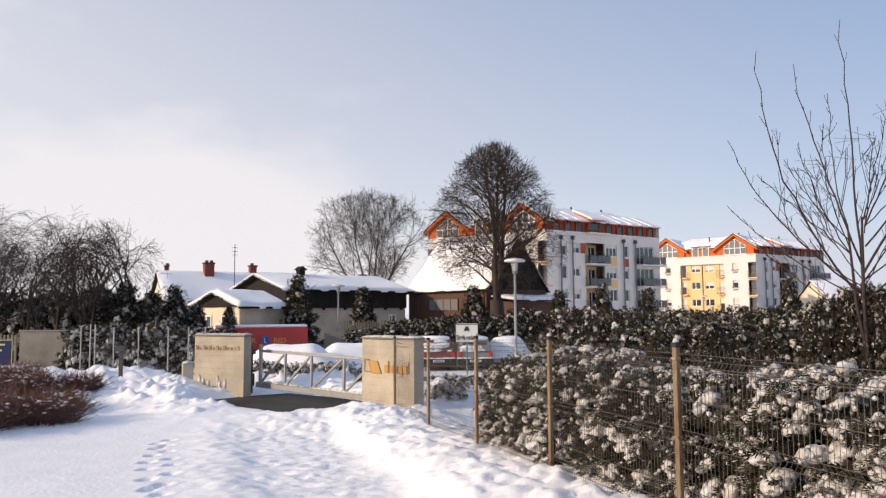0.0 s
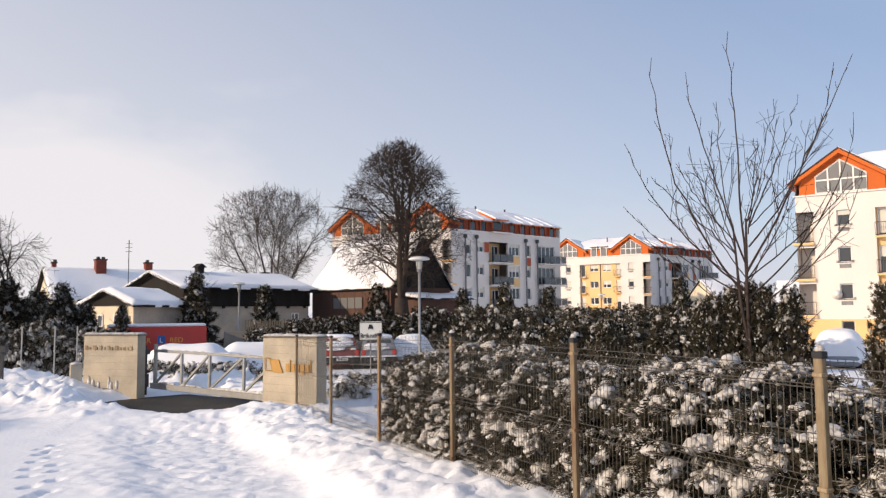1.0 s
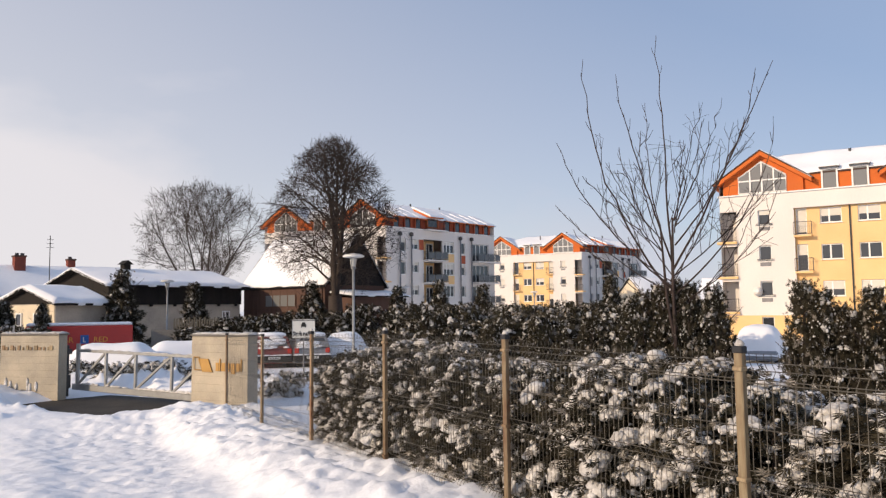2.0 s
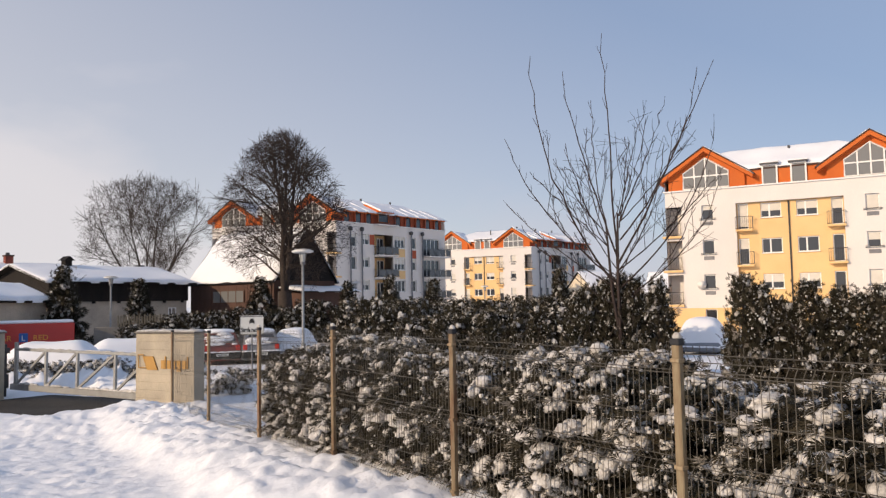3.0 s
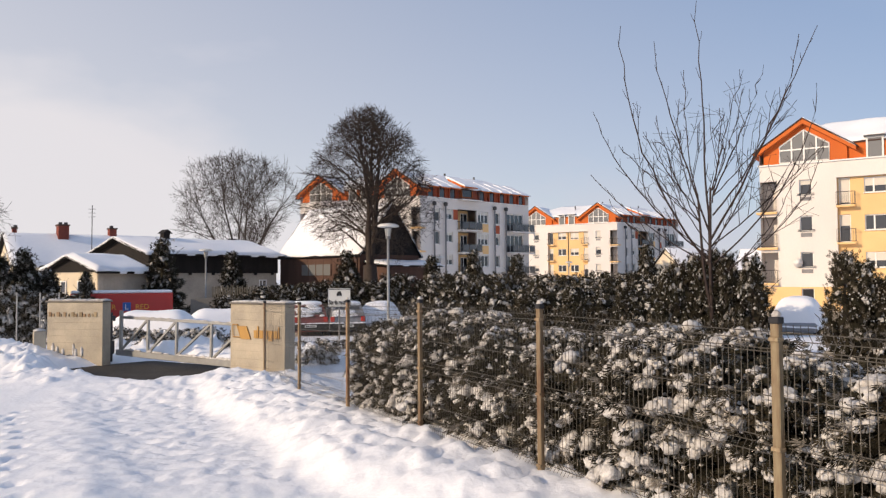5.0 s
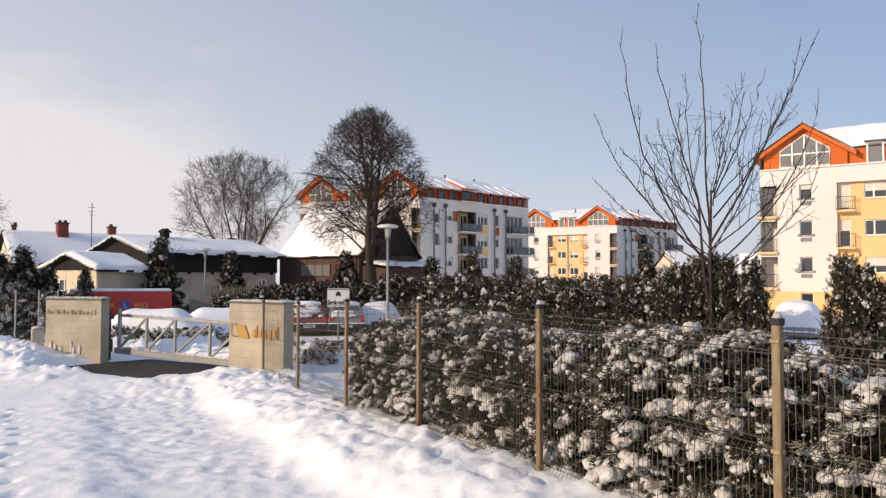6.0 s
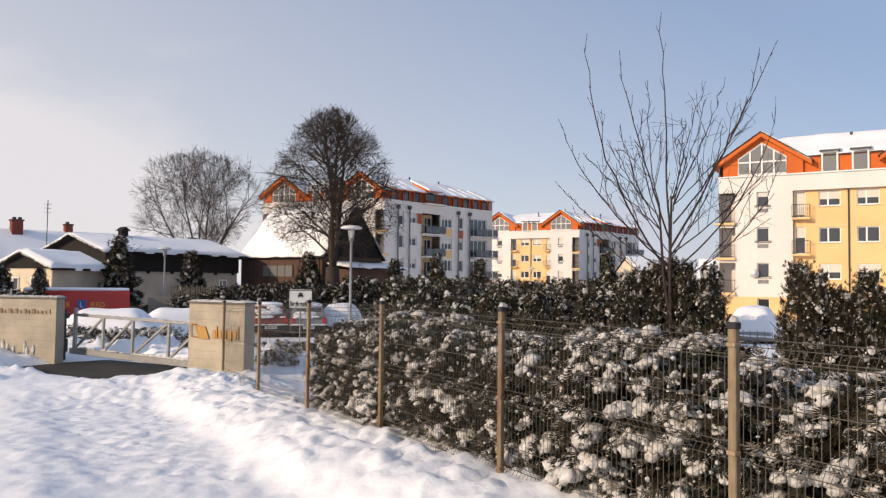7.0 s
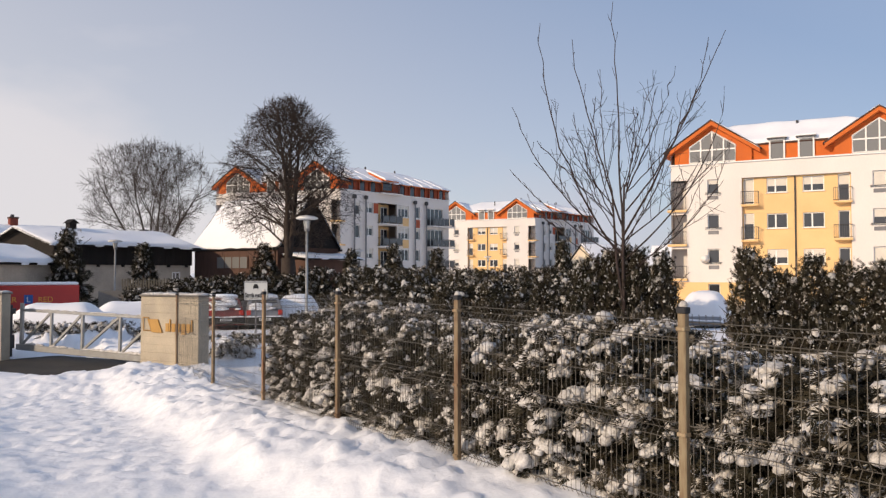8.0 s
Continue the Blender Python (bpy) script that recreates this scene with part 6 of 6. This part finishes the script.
# ---- vehicles ----
def car(m, paint, label, rng, kind="hatch", snow=0.10, windows=True, group="parked cars"):
    """A parked car, nose along +y, rear towards -y."""
    ob = thing("car", m, label, "car", group)
    L, W = 4.1, 1.68
    lower = [(-L / 2, 0.32), (-L / 2 - 0.02, 0.55), (-L / 2 + 0.04, 0.86), (-L / 2 + 0.1, 0.92), (0.75, 0.93), (L / 2 - 0.15, 0.78), (L / 2, 0.6), (L / 2, 0.32), (L / 2 - 0.3, 0.22), (-L / 2 + 0.25, 0.22)]
    tail = -L / 2 + (0.12 if kind == "hatch" else 0.0)
    cab = [(tail, 0.92), (tail + (0.38 if kind == "hatch" else 0.12), 1.42), (0.1, 1.46), (0.95, 0.93)]
    b = bmesh.new()
    def loft(poly, w0, w1):
        lo = min(p[1] for p in poly)
        hi = max(p[1] for p in poly)
        sides = []
        for s in (-1, 1):
            vs = []
            for y, z in poly:
                w = w0 + (w1 - w0) * (z - lo) / (hi - lo)
                vs.append(b.verts.new((s * w / 2, y, z)))
            sides.append(vs)
        b.faces.new(sides[0])
        b.faces.new(sides[1][::-1])
        n = len(poly)
        for i in range(n):
            j = (i + 1) % n
            b.faces.new((sides[0][j], sides[0][i], sides[1][i], sides[1][j]))
    loft(lower, W, W - 0.06)
    loft(cab, W - 0.12, W - 0.42)
    bmesh.ops.recalc_face_normals(b, faces=b.faces)
    bmesh.ops.bevel(b, geom=[e for e in b.edges], offset=0.035, segments=2, affect="EDGES")
    me = bpy.data.meshes.new("body")
    b.to_mesh(me)
    b.free()
    me.materials.append(paint)
    part("body", me, None, ob)
    # rear window and side windows sit just proud of the cabin
    y0, z0, y1, z1 = tail + 0.05, 1.0, tail + (0.32 if kind == "hatch" else 0.1), 1.36
    t = Mesh()
    t.face([(-0.62, y0 - 0.012, z0), (0.62, y0 - 0.012, z0), (0.52, y1 - 0.012, z1), (-0.52, y1 - 0.012, z1)])
    if windows:
        part("rear_window", t, GLASS, ob)
    for s in (-1, 1):
        t = Mesh()
        t.face([(s * 0.76, tail + 0.25, 0.98), (s * 0.76, 0.75, 0.98), (s * 0.655, 0.08, 1.36), (s * 0.655, tail + 0.45, 1.36)][::s])
        part("side_window", t, GLASS, ob)
        l = part("tail_light", Mesh().box(s * 0.68 - 0.09, -L / 2 - 0.035, 0.68, s * 0.68 + 0.09, -L / 2 + 0.08, 0.90, bevel=0.02), TAIL, ob, "red tail light")
        part("headlight", Mesh().box(s * 0.6 - 0.15, L / 2 - 0.12, 0.58, s * 0.6 + 0.15, L / 2 + 0.01, 0.72, bevel=0.02), LAMP_GLASS, ob)
        for y in (-1.3, 1.25):
            wl_ = part("wheel", Mesh().tube([(s * 0.86, y, 0.3), (s * 0.64, y, 0.3)], 0.3, 18), RUBBER, ob)
            part("rim", Mesh().tube([(s * 0.865, y, 0.3), (s * 0.80, y, 0.3)], 0.19, 12), METAL_GREY, wl_)
    part("bumper", Mesh().box(-0.82, -L / 2 - 0.09, 0.30, 0.82, -L / 2 + 0.06, 0.58, bevel=0.04), RUBBER, ob, "dark rear bumper")
    pl = part("number_plate", Mesh().box(-0.26, -L / 2 - 0.105, 0.44, 0.26, -L / 2 - 0.092, 0.55), SIGN_WHITE, ob)
    for i in range(6):
        part("plate_bar", Mesh().box(-0.2 + i * 0.07, -L / 2 - 0.11, 0.465, -0.16 + i * 0.07, -L / 2 - 0.106, 0.525), SIGN_BLACK, pl)
    s = Mesh()
    s.box(-0.6, tail + (0.36 if kind == "hatch" else 0.1), 1.40, 0.6, 0.18, 1.44 + snow, bevel=0.07)
    for i in range(5):
        lump(s, (rng.uniform(-0.3, 0.3), rng.uniform(tail + 0.6, -0.1), 1.43 + snow * 0.7), (0.3, 0.45, 0.05), rng, 10, 4, flat=0.7)
    for i in range(8):
        lump(s, (rng.uniform(-0.62, 0.62), rng.uniform(1.0, 1.7), 0.84), (0.25, 0.3, snow * 0.8), rng, 9, 4, flat=0.7)
    for i in range(16):
        lump(s, (rng.uniform(-0.6, 0.6), -L / 2 + 0.05, 0.93 + rng.uniform(-0.02, 0.05)), (0.16, 0.1, 0.06), rng, 7, 4, flat=0.5)
    for i in range(9 if kind == "hatch" else 3):
        f = rng.random()
        lump(s, (rng.uniform(-0.55, 0.55), y0 + (y1 - y0) * f - 0.03, z0 + (z1 - z0) * f), (0.34, 0.06, 0.12), rng, 9, 4, flat=0.2)
    for i in range(10):
        lump(s, (rng.uniform(-0.7, 0.7), -L / 2 - 0.05, 0.6), (0.2, 0.07, 0.05), rng, 7, 4, flat=0.8)
    part("snow", s, SNOW_ROOF, ob, "snow on roof, rear window and bonnet", smooth=True)
    return ob


_rng = random.Random(9)
car(pose(-0.50, 37.2, -0.60, 0, 0, 8), CAR_RED, "red hatchback with snowy roof parked in the yard", _rng, "hatch", 0.13)
car(pose(1.30, 37.2, -0.60, 0, 0, 4), CAR_GREY, "grey estate car with red tail lights and snow", _rng, "estate", 0.12)


def buried_car(m, rng, label):
    """A car under a thick smooth coat of snow, its sills and wheels just showing."""
    ob = thing("snowed_in_car", m, label, "car", "snowed-in cars")
    L, W = 4.2, 1.75
    n, k = 36, 16
    s = Mesh()
    for i in range(n + 1):
        x = -L / 2 - 0.1 + (L + 0.2) * i / n
        u = x / (L / 2)
        roof = 0.95 + 0.62 * smooth_step(-0.98, -0.45, u) * (1 - smooth_step(0.22, 0.72, u)) - 0.5 * smooth_step(0.85, 1.03, abs(u))
        for j in range(k + 1):
            v = -1 + 2 * j / k
            e = abs(v)
            z = 0.38 + (roof - 0.38) * (1 - e ** 4.5) ** 0.6 if e < 1 else 0.38
            w = W / 2 + 0.06 - 0.12 * max(0.0, z - 0.8)
            s.v.append((x, v * w, z + 0.05 * noise.noise(Vector((x * 1.1, v * 1.1, rng.random() * 0.02)))))
    for i in range(n):
        for j in range(k):
            a = i * (k + 1) + j
            s.f.append((a, a + k + 1, a + k + 2, a + 1))
            s.mi.append(0)
    part("snow", s, SNOW_ROOF, ob, "thick smooth snow coat", smooth=True)
    part("body", Mesh().box(-L / 2, -W / 2 + 0.04, 0.25, L / 2, W / 2 - 0.04, 0.62, bevel=0.08), CAR_GREY, ob)
    for x in (-1.3, 1.3):
        for y in (-0.86, 0.64):
            part("wheel", Mesh().tube([(x, y, 0.3), (x, y + 0.22, 0.3)], 0.3, 16), RUBBER, ob)


buried_car(pose(-5.0, 27.0, -0.58, 0, 0, -6), _rng, "parked car buried under thick smooth snow")
buried_car(pose(-2.9, 28.6, -0.60, 0, 0, 10), _rng, "second parked car buried under thick snow")
buried_car(pose(3.15, 37.9, -0.68, 0, 0, 74), _rng, "snow-covered car parked beside the street lamp")
buried_car(pose(19.3, 28.6, -0.42, 0, 0, 50), _rng, "snow-covered car before the apartment block")
buried_car(pose(25.5, 24.5, -0.42, 0, 0, 60), _rng, "snow-covered car before the apartment block")

# red box trailer
tr = thing("box_trailer", pose(-11.3, 38.5, -0.6, 0, 0, 12.5), "red box trailer with orange lettering, snow on top", "trailer")
_bx = part("box", Mesh().box(0, 0, 0.55, 4.55, 2.0, 1.98, bevel=0.03), RED_PAINT, tr)
part("frame_rail", Mesh().box(0.0, -0.02, 0.43, 4.5, 2.0, 0.546), METAL_DARK, tr)
part("snow", Mesh().box(0.02, 0.02, 1.985, 4.52, 1.98, 2.12, bevel=0.06), SNOW_ROOF, tr, "flat snow on the roof")
for _x in (1.7, 2.7):
    part("wheel", Mesh().tube([(_x, 0.02, 0.32), (_x, 0.25, 0.32)], 0.32, 18), RUBBER, tr)
letters("AR", 0.34, 0.004, LETTER_YELLOW, "lettering", _bx, pose(1.56, -0.006, 1.22, 90, 0, 0), "orange letters")
letters("RED", 0.34, 0.004, LETTER_YELLOW, "lettering", _bx, pose(2.84, -0.006, 1.22, 90, 0, 0), "orange letters")
_pl = part("plate", Mesh().box(2.28, -0.012, 1.15, 2.64, -0.002, 1.55), BLUE_PLATE, _bx, "blue learner plate")
letters("L", 0.34, 0.003, SIGN_WHITE, "lettering", _pl, pose(2.37, -0.016, 1.22, 90, 0, 0))

# ---- left side of the street ----
wallob = thing("concrete_wall", pose(-18.1, 33.3, -0.55, 0, 0, -4), "low weathered concrete wall beside the garden", "wall")
part("body", pillar_body(2.4, 0.25, 1.92, _rng), CONCRETE_OLD, wallob)
part("coping", Mesh().box(-0.04, -0.04, 1.92, 2.44, 0.29, 1.99, bevel=0.015), CONCRETE_OLD, wallob)
slat = thing("slat_fence", pose(-21.1, 33.6, -0.7, 0, 0, -4), "weathered wooden slat fence", "fence")
for _i in range(17):
    part("slat", Mesh().box(_i * 0.17, 0, 0.1, _i * 0.17 + 0.1, 0.025, 1.95 + 0.03 * math.sin(_i * 2.7), bevel=0.005), WOOD_FENCE, slat)
for _z in (0.5, 1.5):
    part("rail", Mesh().box(0, 0.027, _z, 2.9, 0.07, _z + 0.09), WOOD_FENCE, slat)
far_fence = thing("mesh_fence", pose(-15.4, 32.4, -0.5, 0, 0, -3.0), "thin wire mesh fence on steel posts before shrubs", "fence")
for _i, _x in enumerate((0.35, 0.75, 0.95, 1.75, 2.8, 4.05, 4.9, 5.6)):
    part("post", Mesh().box(_x - 0.025, -0.025, -0.3, _x + 0.025, 0.025, 2.05 + (0.12 if _i in (1, 2) else 0), bevel=0.005), STEEL, far_fence)
_w = Mesh()
for _i in range(57):
    _w.tube([(_i * 0.1, 0.02, 0.1), (_i * 0.1, 0.02, 1.95)], 0.003, 3, caps=False)
for _i in range(10):
    _w.tube([(0, 0.02, 0.1 + _i * 0.205), (5.6, 0.02, 0.1 + _i * 0.205)], 0.003, 3, caps=False)
tagged(part("wire_mesh", _w, WIRE, far_fence), kind="stuff")
bol = thing("letter_post", pose(-9.66, 23.4, 0.1), "dark steel post with a small flat box on top", "post")
part("post", Mesh().box(-0.05, -0.05, -0.5, 0.05, 0.05, 0.85, bevel=0.008), METAL_DARK, bol)
part("box", Mesh().box(-0.14, -0.1, 0.85, 0.14, 0.1, 1.02, bevel=0.015), METAL_DARK, bol)
stub = thing("stone_stub", pose(-8.05, 24.6, -0.1, 0, 0, 20), "short pale concrete marker post", "post")
part("body", Mesh().box(-0.17, -0.17, -0.3, 0.17, 0.17, 0.62, bevel=0.03), CONCRETE, stub)
_s = Mesh()
lump(_s, (0, 0, 0.62), (0.19, 0.19, 0.07), _rng, 10, 5, flat=0.8)
part("snow_cap", _s, SNOW_CLUMP, stub, smooth=True)
bs = thing("information_board", pose(-17.45, 30.2, -0.5, 0, 0, 10), "dark blue board with yellow border and pale bars", "sign")
part("leg", Mesh().box(-0.9, 0.0, -0.3, -0.84, 0.05, 1.7), METAL_GREY, bs)
part("leg", Mesh().box(0.54, 0.0, -0.3, 0.6, 0.05, 1.7), METAL_GREY, bs)
_bb = part("board", Mesh().box(-1.1, -0.03, 0.55, 0.72, -0.003, 1.62), SIGN_BLUE, bs)
part("border", Mesh().box(-1.1, -0.036, 1.595, 0.72, -0.031, 1.62).box(0.695, -0.036, 0.55, 0.72, -0.031, 1.59).box(-1.1, -0.036, 0.55, 0.69, -0.031, 0.575), SIGN_YELLOW, _bb)
for _i in range(3):
    part("pale_bar", Mesh().box(-0.1, -0.036, 1.40 - _i * 0.22, 0.45 - 0.1 * _i, -0.031, 1.47 - _i * 0.22), SIGN_YELLOW, _bb)
